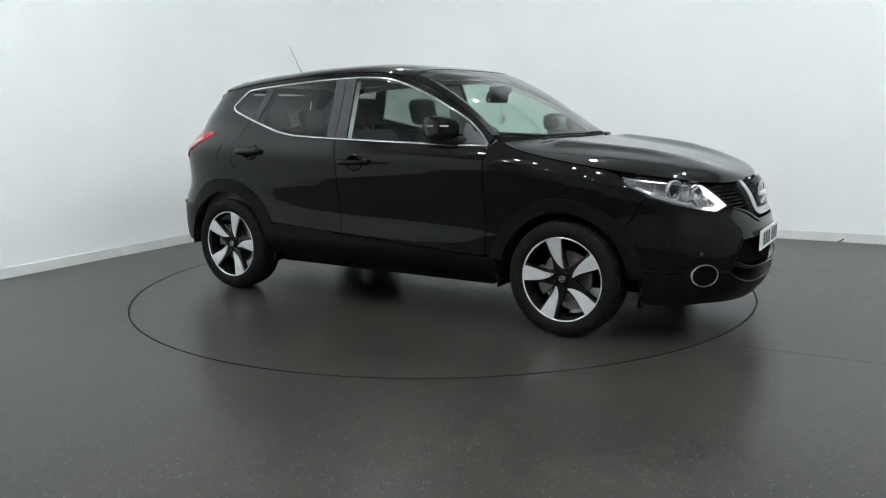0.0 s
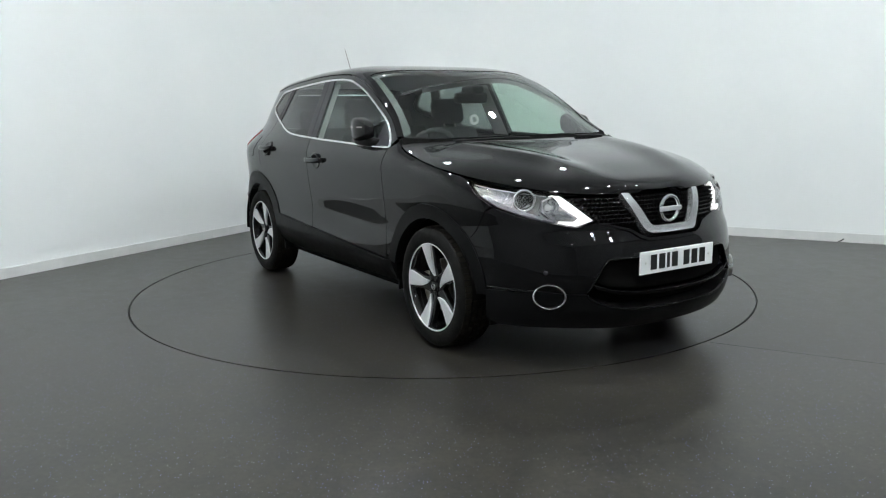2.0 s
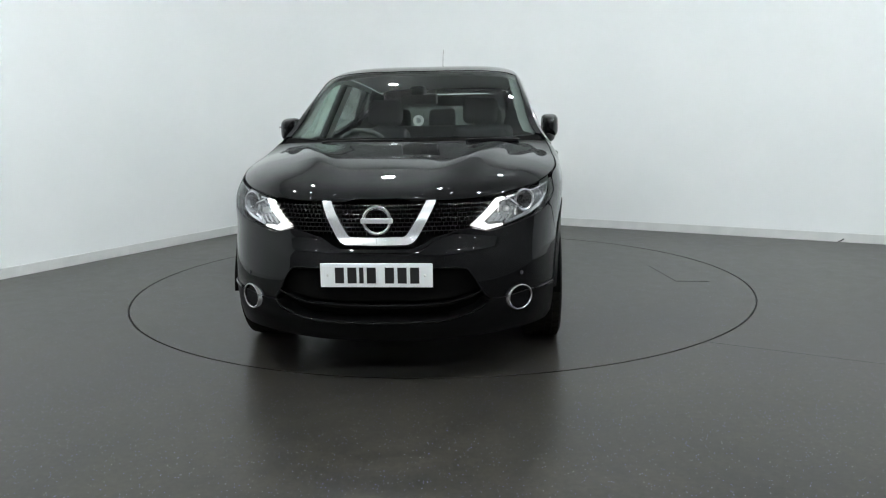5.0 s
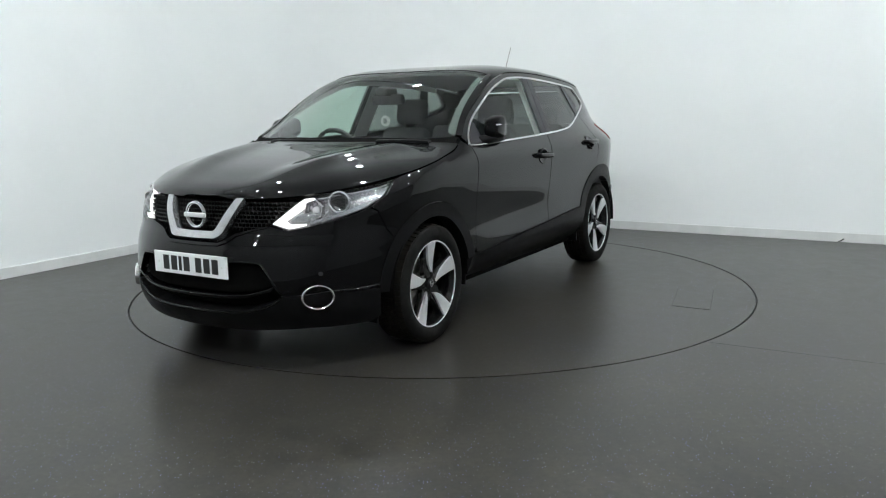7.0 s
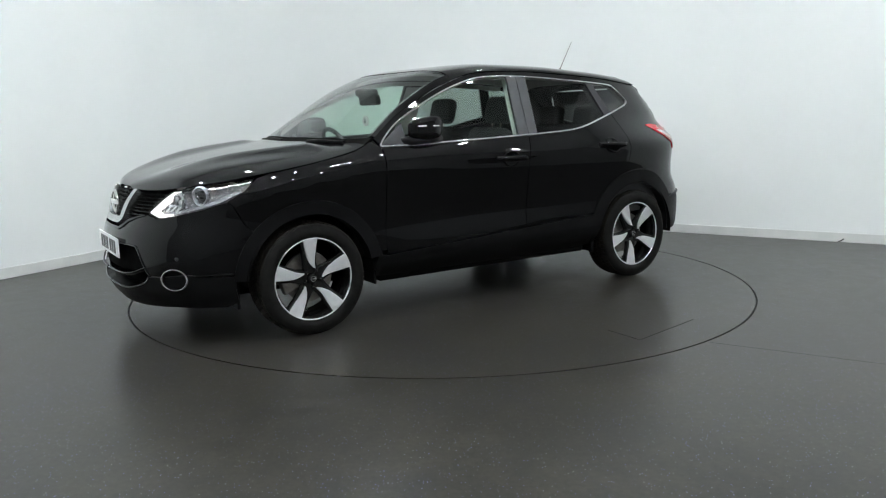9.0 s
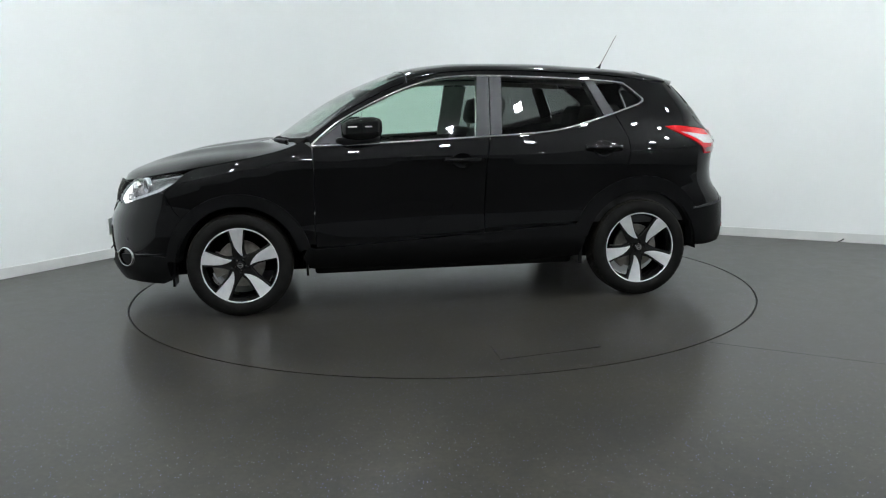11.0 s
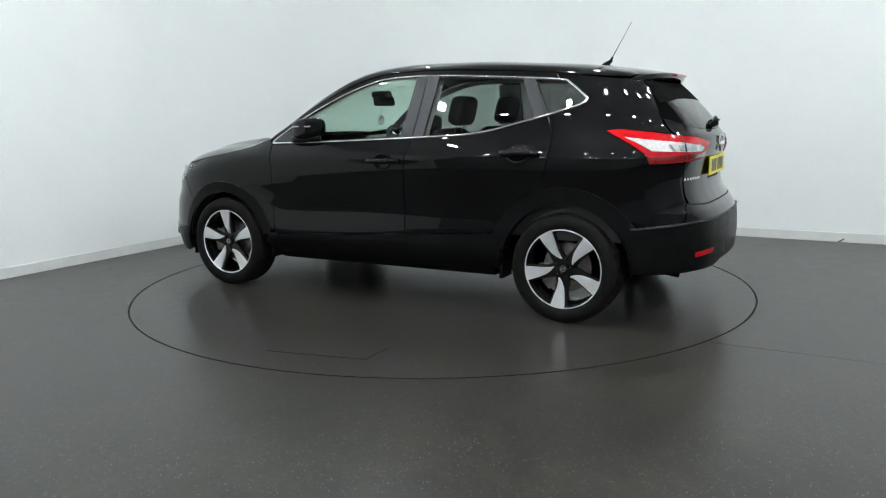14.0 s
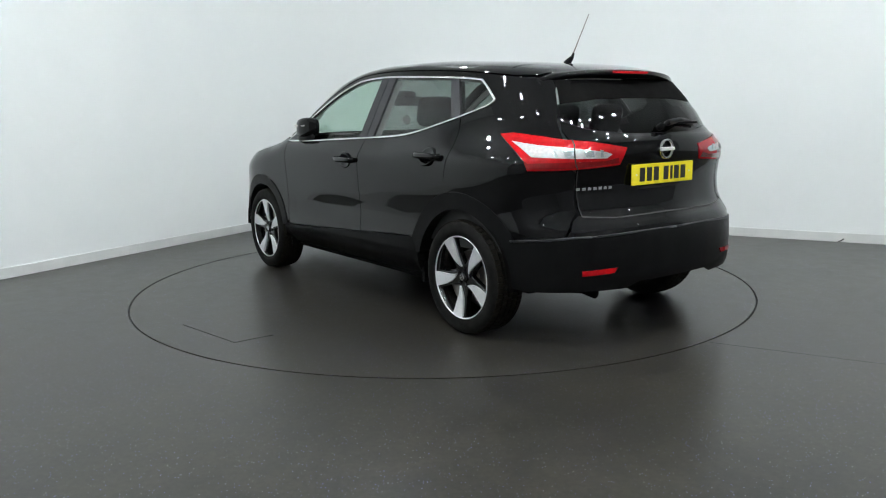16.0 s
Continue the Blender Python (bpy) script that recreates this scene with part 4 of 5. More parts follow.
    prism(bm, [(0.085 * math.cos(t), 0.085 * math.sin(t)) for t in np.linspace(-0.6, 0.6, 7)] + [(0.175 * math.cos(t), 0.175 * math.sin(t)) for t in np.linspace(0.5, -0.5, 7)], 0.06, pose(0, -0.02, 0), 0.008)
    part("brake_caliper", bm, M_STEEL, root)
    return root


W0 = wheel()
TRACK = 0.775
W0.matrix_basis = pose(AXLE, TRACK, HUB_Z, 0, 0, 0)
copy_thing(W0, pose(-AXLE, TRACK, HUB_Z, 0, 25, 0))
copy_thing(W0, pose(AXLE, -TRACK, HUB_Z, 0, 10, 180))
copy_thing(W0, pose(-AXLE, -TRACK, HUB_Z, 0, -20, 180))


# ---- front end ----
def mount(s, z, out=0.0, side=1, face=None):
    """A place on the body wrap with its local y pointing outwards."""
    p, n = wrap(s, z), wrap_n(s, z)
    if face is not None:
        n = Vector(face).normalized()
    p = p + n * out
    p, n = Vector((p.x, p.y * side, p.z)), Vector((n.x, n.y * side, n.z))
    t = n.cross(Vector((0, 0, 1))).normalized()
    u = t.cross(n)
    m = Matrix((t, n, u)).transposed().to_4x4()
    m.translation = p
    return m


def front_skin(name, pts, material, parent, side, **k):
    return skin(name, [(s_front(y, z), z) for y, z in pts], wrap, wrap_n, material, parent, side, **k)


def headlight(side):
    root = new("headlight")
    root.parent = CAR
    root["label"] = "clear headlight with projector lamp, reflector and bright light strip"
    skin("lamp_housing", lamp_poly(HEAD), wrap, wrap_n, M_LAMPGREY, root, side, gap=-0.004, lip=0.0, out=-0.06)
    skin("lamp_rim", lamp_poly(HEAD), wrap, wrap_n, M_GLOSSBLACK, root, side, gap=-0.003, lip=0.0, out=-0.064)
    strip_ = [("y", 0.582, 0.871), ("y", 0.545, 0.866), ("y", 0.43, 0.738), ("y", 0.51, 0.713), ("y", 0.59, 0.727), ("y", 0.587, 0.741), ("y", 0.518, 0.738), ("y", 0.497, 0.754), ("y", 0.597, 0.864)]
    skin("light_strip", lamp_poly(strip_), wrap, wrap_n, M_DRL, root, side, gap=0.002, lip=0.02, out=-0.018, step=0.02, label="bright white daylight strip")
    brow = [("y", 0.60, 0.874), ("y", 0.67, 0.882), ("x", 1.75, 0.900), ("x", 1.64, 0.918), ("x", 1.66, 0.908), ("x", 1.78, 0.890), ("y", 0.66, 0.872), ("y", 0.60, 0.862)]
    skin("lamp_brow", lamp_poly(brow), wrap, wrap_n, M_REFLECTOR, root, side, gap=0.001, lip=0.02, out=-0.022)
    for k, (y, z, r, deep) in enumerate(((0.605, 0.800, 0.050, 0.034), (0.695, 0.832, 0.050, 0.040))):
        m = mount(s_front(y, z), z, -deep, side, (1, 0.30 + 0.25 * k, 0.02))
        bm = bmesh.new()
        lathe(bm, [(r + 0.006, -0.01), (r + 0.006, 0.010), (r, 0.016), (r - 0.008, 0.008), (r - 0.012, -0.010), (0.022, -0.020), (0.0001, -0.022)], 6 if k == 0 else 32, m @ pose(0, 0, 0, 0, 20, 0))
        bmesh.ops.recalc_face_normals(bm, faces=bm.faces)
        part("lamp_bowl", bm, M_REFLECTOR, root, "chrome lamp bowl", smooth=k == 1)
        bm = bmesh.new()
        lathe(bm, [(0.0001, 0.010), (0.012, 0.008), (0.022, 0.001), (0.029, -0.012)] if k else [(0.0001, 0.006), (0.010, 0.004), (0.014, -0.004), (0.016, -0.018)], 24, m)
        part("lamp_bulb", bm, M_GLOSSBLACK if k else M_WHITE, root, smooth=True)
    for a in (0.515, 0.545, 0.575, 0.605, 0.635):
        rib = [("y", a, 0.752), ("y", a + 0.008, 0.750), ("y", a + 0.030, 0.785), ("y", a + 0.022, 0.787)]
        skin("lamp_rib", lamp_poly(rib), wrap, wrap_n, M_CHROME, root, side, gap=0.0, lip=0.012, out=-0.027, step=0.05)
    tray = [("y", 0.60, 0.735), ("x", 1.90, 0.772), ("x", 1.80, 0.808), ("x", 1.71, 0.860), ("x", 1.73, 0.868), ("x", 1.82, 0.822), ("x", 1.91, 0.788), ("y", 0.60, 0.750)]
    skin("lamp_tray", lamp_poly(tray), wrap, wrap_n, M_REFLECTOR, root, side, gap=0.0, lip=0.02, out=-0.028, step=0.03)
    fill = [("y", 0.52, 0.75), ("y", 0.585, 0.748), ("y", 0.64, 0.765), ("y", 0.61, 0.79), ("y", 0.55, 0.80)]
    skin("lamp_reflector", lamp_poly(fill), wrap, wrap_n, M_REFLECTOR, root, side, gap=0.0, lip=0.01, out=-0.035)
    lens = skin("lamp_lens", lamp_poly(HEAD), wrap, wrap_n, M_LENS, root, side, gap=0.0, lip=0.0, out=-0.001)
    lens.visible_shadow = False


def grille(side):
    front_skin("grille_backing", [(0, 0.655), (0.16, 0.66), (0.30, 0.69), (0.44, 0.722), (0.56, 0.872), (0.30, 0.858), (0, 0.852)], M_UNDER, CAR, side, gap=-0.004, lip=0.0, out=-0.05)
    # honeycomb bars, split by the bright V
    for z in (0.722, 0.742, 0.762, 0.782, 0.802, 0.822, 0.842):
        v_in = 0.135 + (z - 0.70) * 0.62
        y1 = 0.425 + (z - 0.735) * 0.95
        for a, b in ((0.0, v_in), (v_in + 0.055, y1)):
            if b - a > 0.02:
                front_skin("grille_bar", [(a, z - 0.003), (b, z - 0.003), (b, z + 0.003), (a, z + 0.003)], M_GRILLE, CAR, side, gap=0.0, lip=0.02, out=-0.012, step=0.06)
    bm = bmesh.new()
    for r in range(7):
        z = 0.712 + 0.02 * r
        for c in range(26):
            y = 0.010 + 0.021 * c + (0.0105 if r % 2 else 0)
            if abs(y - (0.135 + (z - 0.70) * 0.62) - 0.03) < 0.035 or y > 0.41 + (z - 0.735) * 0.9:
                continue
            p = wrap(s_front(y, z), z)
            box(bm, p.x - 0.04, p.x - 0.013, (y - 0.002), (y + 0.002), z - 0.0095, z + 0.0095)
    if side < 0:
        for v in bm.verts:
            v.co.y *= -1
        bmesh.ops.reverse_faces(bm, faces=bm.faces[:])
    tagged(part("grille_mesh", bm, M_GRILLE, CAR, "gloss black honeycomb grille"), kind="stuff")
    front_skin("chrome_vee", [(0, 0.654), (0.142, 0.656), (0.168, 0.666), (0.184, 0.684), (0.268, 0.851), (0.222, 0.850), (0.137, 0.705), (0.122, 0.694), (0, 0.692)], M_SILVER, CAR, side, gap=0.001, lip=0.04, out=0.014, step=0.03, label="bright silver V-shaped grille frame")
    # upper lip above the number plate, bumper swage
    front_skin("bumper_lip", [(0, 0.640), (0.17, 0.642), (0.21, 0.658), (0.26, 0.69), (0.34, 0.712), (0.42, 0.728), (0.42, 0.720), (0.34, 0.702), (0.26, 0.675), (0.22, 0.645), (0.17, 0.628), (0, 0.626)], M_PAINT, CAR, side, gap=0.0, lip=0.02, out=0.006, step=0.03)
    # lower intake
    front_skin("intake_backing", [(0, 0.29), (0.34, 0.30), (0.50, 0.37), (0.60, 0.44), (0.50, 0.535), (0.43, 0.57), (0, 0.58)], M_UNDER, CAR, side, gap=-0.01, lip=0.0, out=-0.07)
    front_skin("intake_bar", [(0, 0.366), (0.20, 0.369), (0.34, 0.378), (0.46, 0.415), (0.475, 0.435), (0.46, 0.43), (0.34, 0.395), (0.20, 0.386), (0, 0.384)], M_PAINT, CAR, side, gap=0.0, lip=0.05, out=-0.012, step=0.03)
    front_skin("intake_panel", [(0, 0.40), (0.20, 0.402), (0.34, 0.41), (0.43, 0.43), (0.47, 0.46), (0.42, 0.545), (0, 0.565)], M_UNDER, CAR, side, gap=0.0, lip=0.03, out=-0.03, step=0.03)
    # rounded edges of the intake that catch the light
    for name, pts, r in (("intake_edge", [(0.0, 0.560), (0.28, 0.558), (0.39, 0.554), (0.42, 0.539), (0.455, 0.486), (0.49, 0.426), (0.513, 0.400)], 0.005), ("apron_edge", [(0.0, 0.301), (0.20, 0.303), (0.34, 0.313), (0.47, 0.356), (0.505, 0.392)], 0.006), ("bar_edge", [(0.0, 0.386), (0.20, 0.388), (0.34, 0.397), (0.46, 0.432), (0.485, 0.45)], 0.005)):
        bm = bmesh.new()
        line = []
        for y, z in smooth_line(pts, 5):
            s_ = s_front(max(y, 0.0), z)
            q = wrap(s_, z) + wrap_n(s_, z) * 0.002
            line.append((q.x, q.y * side, q.z))
        tube(bm, line, r, 8)
        part(name, bm, M_PAINT, CAR, smooth=True)
    # front fog lamp
    fog = new("fog_lamp")
    fog.parent = CAR
    m = mount(s_front(0.652, 0.385), 0.385, -0.004, side, (1, 1.0, 0.02)) @ Matrix.Diagonal((1.32, 1, 1, 1))
    bm = bmesh.new()
    lathe(bm, [(0.053, 0.010), (0.055, 0.018), (0.059, 0.018), (0.062, 0.010), (0.062, -0.03)], 40, m)
    part("fog_ring", bm, M_CHROME, fog, "chrome ring", smooth=True)
    bm = bmesh.new()
    lathe(bm, [(0.054, 0.014), (0.046, -0.015), (0.036, -0.035), (0.0001, -0.04)], 32, m)
    part("fog_bowl", bm, M_UNDER, fog, smooth=True)
    bm = bmesh.new()
    lathe(bm, [(0.0001, -0.006), (0.012, -0.009), (0.020, -0.020), (0.022, -0.04)], 24, m @ pose(-0.014 * side, 0, 0.008))
    part("fog_lens", bm, M_REFLECTOR, fog, smooth=True)
    # thin body-colour rod beside the fog lamp, added for a glossy edge's highlight
    bm = bmesh.new()
    line = []
    for s_ in np.linspace(s_front(0.725, 0.408), s_at_x(1.768, 0.408), 9):
        q = wrap(s_, 0.408 + 0.02 * (s_ - 0.8)) + wrap_n(s_, 0.408) * 0.004
        line.append((q.x, q.y * side, q.z))
    tube(bm, line, 0.0065, 8)
    part("highlight_edge", bm, M_PAINT, CAR, smooth=True)
    # parking sensor and tow-eye dots
    bm = bmesh.new()
    lathe(bm, [(0.0001, 0.002), (0.010, 0.0015), (0.012, -0.003)], 20, mount(s_front(0.665, 0.50), 0.50, 0.0, side))
    part("sensor", bm, M_SATIN, CAR, smooth=True)


for sd in (1, -1):
    headlight(sd)
    grille(sd)


def emblem(m, r, name="emblem"):
    root = new(name)
    root.parent = CAR
    root["label"] = "round chrome emblem with a plain bar"
    bm = bmesh.new()
    lathe(bm, [(r * 0.76, 0.0), (r * 0.79, 0.010), (r * 0.88, 0.013), (r * 0.97, 0.010), (r, 0.0)], 48, m)
    part("emblem_ring", bm, M_CHROME, root, smooth=True)
    bm = bmesh.new()
    box(bm, -r * 1.06, r * 1.06, 0.004, 0.016, -r * 0.17, r * 0.17, 0.004, m)
    part("emblem_bar", bm, M_ALLOY, root)


emblem(Matrix(((0, 1, 0, 2.178), (1, 0, 0, 0), (0, 0, 1, 0.772), (0, 0, 0, 1))), 0.070)
emblem(Matrix(((0, -1, 0, -2.046), (1, 0, 0, 0), (0, 0, 1, 1.043), (0, 0, 0, 1))), 0.055)


def number_plate(m, material, label):
    root = new("number_plate")
    root.parent = CAR
    root["label"] = label
    bm = bmesh.new()
    box(bm, -0.26, 0.26, 0, 0.008, -0.0555, 0.0555, 0.0025, m)
    part("plate", bm, material, root)
    for i, x in enumerate((-0.170, -0.112, -0.068, -0.022, 0.062, 0.120, 0.178)):
        w = 0.010 if i == 2 else 0.021
        bm = bmesh.new()
        box(bm, x - w, x + w, 0.008, 0.0092, -0.037, 0.037, 0, m)
        part("character_bar", bm, M_INK, root)
    for x in (-0.225, 0.225):
        bm = bmesh.new()
        lathe(bm, [(0.0001, 0.0115), (0.004, 0.011), (0.006, 0.008)], 12, m @ pose(x, 0, 0))
        part("screw_cap", bm, M_WHITE, root, smooth=True)


number_plate(Matrix(((0, 1, 0, 2.236), (1, 0, 0, 0), (0, 0, 1, 0.528), (0, 0, 0, 1))), M_PLATEW, "white number plate with plain black bars")
number_plate(Matrix(((0, -1, 0, -2.026), (1, 0, 0, 0), (0, 0, 1, 0.912), (0, 0, 0, 1))), M_PLATEY, "yellow number plate with plain black bars")


# ---- rear end ----
def tail_lamp(side):
    root = new("tail_lamp")
    root.parent = CAR
    root["label"] = "red tail lamp with a white centre band"
    skin("red_lens", lamp_poly(TAIL, True), wrap, wrap_n, M_REDLENS, root, side, gap=0.0015, lip=0.02, out=0.004, step=0.03, label="glossy red lens")
    band = [("x", -1.645, 1.100), ("x", -1.80, 1.080), ("y", 0.62, 1.064), ("y", 0.44, 1.042), ("y", 0.405, 1.030), ("y", 0.44, 1.012), ("y", 0.62, 1.014), ("x", -1.81, 1.022), ("x", -1.73, 1.064)]
    skin("white_lens", lamp_poly(band, True), wrap, wrap_n, M_WHITELENS, root, side, gap=0.0, lip=0.004, out=0.0065, step=0.03, label="frosted white lens band")
    low = [("x", -1.70, 1.046), ("x", -1.80, 0.992), ("y", 0.62, 0.998), ("y", 0.44, 0.996), ("y", 0.36, 1.012), ("y", 0.345, 0.984), ("y", 0.50, 0.972), ("y", 0.62, 0.966), ("x", -1.80, 0.963), ("x", -1.78, 1.003)]
    skin("lower_lens", lamp_poly(low, True), wrap, wrap_n, M_REDDARK, root, side, gap=0.0, lip=0.003, out=0.0058, step=0.03, label="deep red lens below the white band")
    for a, b in ((0.70, 0.688), (0.66, 0.612), (0.565, 0.515), (0.480, 0.462)):
        bulb = [("y", a, 1.054), ("y", b, 1.050), ("y", b, 1.020), ("y", a, 1.020)]
        skin("lens_cell", lamp_poly(bulb, True), wrap, wrap_n, M_REFLECTOR, root, side, gap=0.0, lip=0.002, out=0.008, step=0.03)
    seam = [("y", 0.600, 0.958), ("y", 0.600, 1.106), ("y", 0.594, 1.106), ("y", 0.594, 0.958)]
    skin("lamp_seam", lamp_poly(seam, True), wrap, wrap_n, M_GAP, root, side, gap=0.0, lip=0.0, out=0.0095, step=0.03)
    # low red reflector in the bumper
    ref = [(s_rear(0.63, 0.445), 0.445), (s_rear(0.44, 0.452), 0.452), (s_rear(0.46, 0.425), 0.425), (s_rear(0.63, 0.418), 0.418)]
    skin("rear_reflector", ref, wrap, wrap_n, M_REDLENS, CAR, side, gap=0.0, lip=0.01, out=0.010, label="small red reflector")
    # chrome letters on the tailgate as plain bars
    if side > 0:
        for i in range(7):
            y = 0.585 - 0.033 * i
            bm = bmesh.new()
            box(bm, -0.0105, 0.0105, 0, 0.004, -0.0075, 0.0075, 0.001, mount(s_rear(y, 0.855), 0.855, 0.0, side))
            part("letter_bar", bm, M_CHROME, CAR, "chrome bar in place of a letter")


for sd in (1, -1):
    tail_lamp(sd)


def spoiler():
    root = new("spoiler")
    root.parent = CAR
    root["label"] = "gloss black roof spoiler over the rear glass"
    bm = bmesh.new()
    nx, ny = 8, 28
    up, dn = [], []
    for j in range(ny + 1):
        v = -1 + 2 * j / ny
        y = 0.555 * v
        ru, rd = [], []
        for i in range(nx + 1):
            u = i / nx
            x0, x1 = -1.42, -1.785 + 0.14 * abs(v) ** 2.8
            x = x0 + (x1 - x0) * u
            zt = top(max(x0, -1.6), min(abs(y) / edge_y(x0), 0.97)).z + 0.002
            ze = 1.472 - 0.028 * v * v - 0.03 * abs(v) ** 8
            z = zt + (ze - zt) * u - 0.02 * (u - u * u) * -1
            th = 0.004 + 0.06 * math.sin(min(u, 0.92) * math.pi / 1.25) * (1 - 0.3 * abs(v))
            if u > 0.99:
                th = 0.026
            ru.append(bm.verts.new((x, y, z)))
            rd.append(bm.verts.new((x + (0.012 if u > 0.9 else 0), y, z - th)))
        up.append(ru)
        dn.append(rd)
    for j in range(ny):
        for i in range(nx):
            bm.faces.new((up[j][i], up[j][i + 1], up[j + 1][i + 1], up[j + 1][i]))
            bm.faces.new((dn[j][i], dn[j + 1][i], dn[j + 1][i + 1], dn[j][i + 1]))
        bm.faces.new((up[j][nx], dn[j][nx], dn[j + 1][nx], up[j + 1][nx]))
    for r, q in ((up[0], dn[0]), (up[-1], dn[-1])):
        for i in range(nx):
            bm.faces.new((r[i], q[i], q[i + 1], r[i + 1]))
    bmesh.ops.recalc_face_normals(bm, faces=bm.faces)
    part("spoiler_blade", bm, M_PAINT, root, smooth=True)
    for sd in (1, -1):
        bm = bmesh.new()
        pts = [(-1.48, 1.455), (-1.60, 1.442), (-1.648, 1.418), (-1.665, 1.38), (-1.70, 1.31), (-1.72, 1.27), (-1.66, 1.27), (-1.58, 1.33), (-1.50, 1.41)]
        prism(bm, pts, 0.03 * sd, pose(0, 0.525 * sd, 0), 0.006)
        for v in bm.verts:
            v.co.y -= sd * (1.47 - v.co.z) * -0.12
        part("spoiler_fin", bm, M_PAINT, root)
    bm = bmesh.new()
    box(bm, -1.797, -1.777, -0.14, 0.14, 1.455, 1.469, 0.004)
    part("brake_light", bm, M_REDLENS, root, "slim red high brake light")
    # matt black sheet over the glass top, standing for the spoiler's dark reflection
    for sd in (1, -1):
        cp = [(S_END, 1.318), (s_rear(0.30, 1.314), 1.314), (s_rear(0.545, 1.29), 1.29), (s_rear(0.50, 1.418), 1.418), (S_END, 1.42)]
        skin("spoiler_reflection", cp, wrap, wrap_n, M_UNDER, root, sd, gap=0.0, lip=0.0, out=0.004)


spoiler()

# joints round the lower tailgate
for sd in (1, -1):
    low = [(S_END, 0.708), (s_rear(0.40, 0.704), 0.704), (s_rear(0.588, 0.719), 0.719), (s_rear(0.588, 0.712), 0.712), (s_rear(0.40, 0.697), 0.697), (S_END, 0.701)]
    skin("tailgate_joint", low, wrap, wrap_n, M_GAP, CAR, sd, gap=0.0, lip=0.0, out=0.002)
    up_ = [(s_rear(0.590, 0.715), 0.715), (s_rear(0.598, 0.95), 0.95), (s_rear(0.592, 0.95), 0.95), (s_rear(0.584, 0.715), 0.715)]
    skin("tailgate_joint", up_, wrap, wrap_n, M_GAP, CAR, sd, gap=0.0, lip=0.0, out=0.002)

# grip slot in the tailgate under the plate
for sd in (1, -1):
    slot = [(S_END, 0.846), (s_rear(0.17, 0.846), 0.846), (s_rear(0.18, 0.838), 0.838), (s_rear(0.17, 0.832), 0.832), (S_END, 0.832)]
    skin("grip_slot", slot, wrap, wrap_n, M_GAP, CAR, sd, gap=0.0, lip=0.0, out=0.002)

# rear wiper
bm = bmesh.new()
tube(bm, [(-1.985, 0.0, 1.152), (-2.012, -0.004, 1.166), (-2.004, -0.06, 1.180), (-1.977, -0.20, 1.196), (-1.967, -0.30, 1.188)], [0.018, 0.022, 0.018, 0.013, 0.008], 10)
wiper = part("rear_wiper", bm, M_PLASTIC, CAR, smooth=True)
bm = bmesh.new()
box(bm, -1.982, -1.967, -0.36, -0.06, 1.172, 1.186, 0.003)
part("wiper_blade", bm, M_PLASTIC, wiper)

# aerial
bm = bmesh.new()
tube(bm, [(-1.285, 0, 1.540), (-1.31, 0, 1.556), (-1.335, 0, 1.575), (-1.345, 0, 1.60)], [0.020, 0.019, 0.011, 0.006], 12)
aerial = part("aerial", bm, M_PLASTIC, CAR, "slim black roof aerial", smooth=True)
bm = bmesh.new()
tube(bm, [(-1.330, 0, 1.575), (-1.348, 0, 1.605), (-1.466, 0, 1.814)], [0.006, 0.0035, 0.0022], 8)
part("mast", bm, M_STEEL, aerial, smooth=True)

# underside: floor pan, exhaust, mud flaps
bm = bmesh.new()
box(bm, -1.60, 2.05, -0.60, 0.60, 0.235, 0.34, 0.03)
box(bm, -1.95, -1.58, -0.58, 0.58, 0.30, 0.40, 0.03)
box(bm, -0.86, 0.86, -0.80, 0.80, 0.24, 0.345, 0.02)
box(bm, 1.76, 1.98, -0.60, 0.60, 0.225, 0.34, 0.03)
box(bm, -1.96, -1.72, -0.52, 0.52, 0.34, 0.42, 0.03)
part("underbody", bm, M_UNDER, CAR)
bm = bmesh.new()
tube(bm, [(-1.2, 0.30, 0.24), (-1.6, 0.36, 0.24), (-1.80, 0.38, 0.275), (-1.90, 0.38, 0.262)], 0.026, 12)
box(bm, -1.85, -1.62, -0.45, 0.20, 0.27, 0.38, 0.05)
part("exhaust", bm, M_UNDER, CAR, smooth=True)
for sd in (1, -1):
    for cx, r in ((AXLE, 0.39), (-AXLE, 0.404)):
        bm = bmesh.new()
        a = arcpts(cx, HUB_Z, r, 0, 183, 28)
        o = [bm.verts.new((x, 0.868 * sd, z)) for x, z in a]
        i = [bm.verts.new((x, 0.56 * sd, z)) for x, z in a]
        for k in range(len(a) - 1):
            bm.faces.new((o[k], o[k + 1], i[k + 1], i[k]))
        bm.faces.new(i)
        part("wheel_liner", bm, M_UNDER, CAR, smooth=False)
    for x0, x1, z0 in ((0.90, 0.915, 0.24), (-0.925, -0.90, 0.235), (1.735, 1.75, 0.20)):
        bm = bmesh.new()
        y1 = 0.79 if x0 > 1.5 else 0.84
        box(bm, x0, x1, *sorted(((y1 - 0.14) * sd, y1 * sd)), z0, 0.36, 0.004)
        part("mud_flap", bm, M_PLASTIC, CAR)


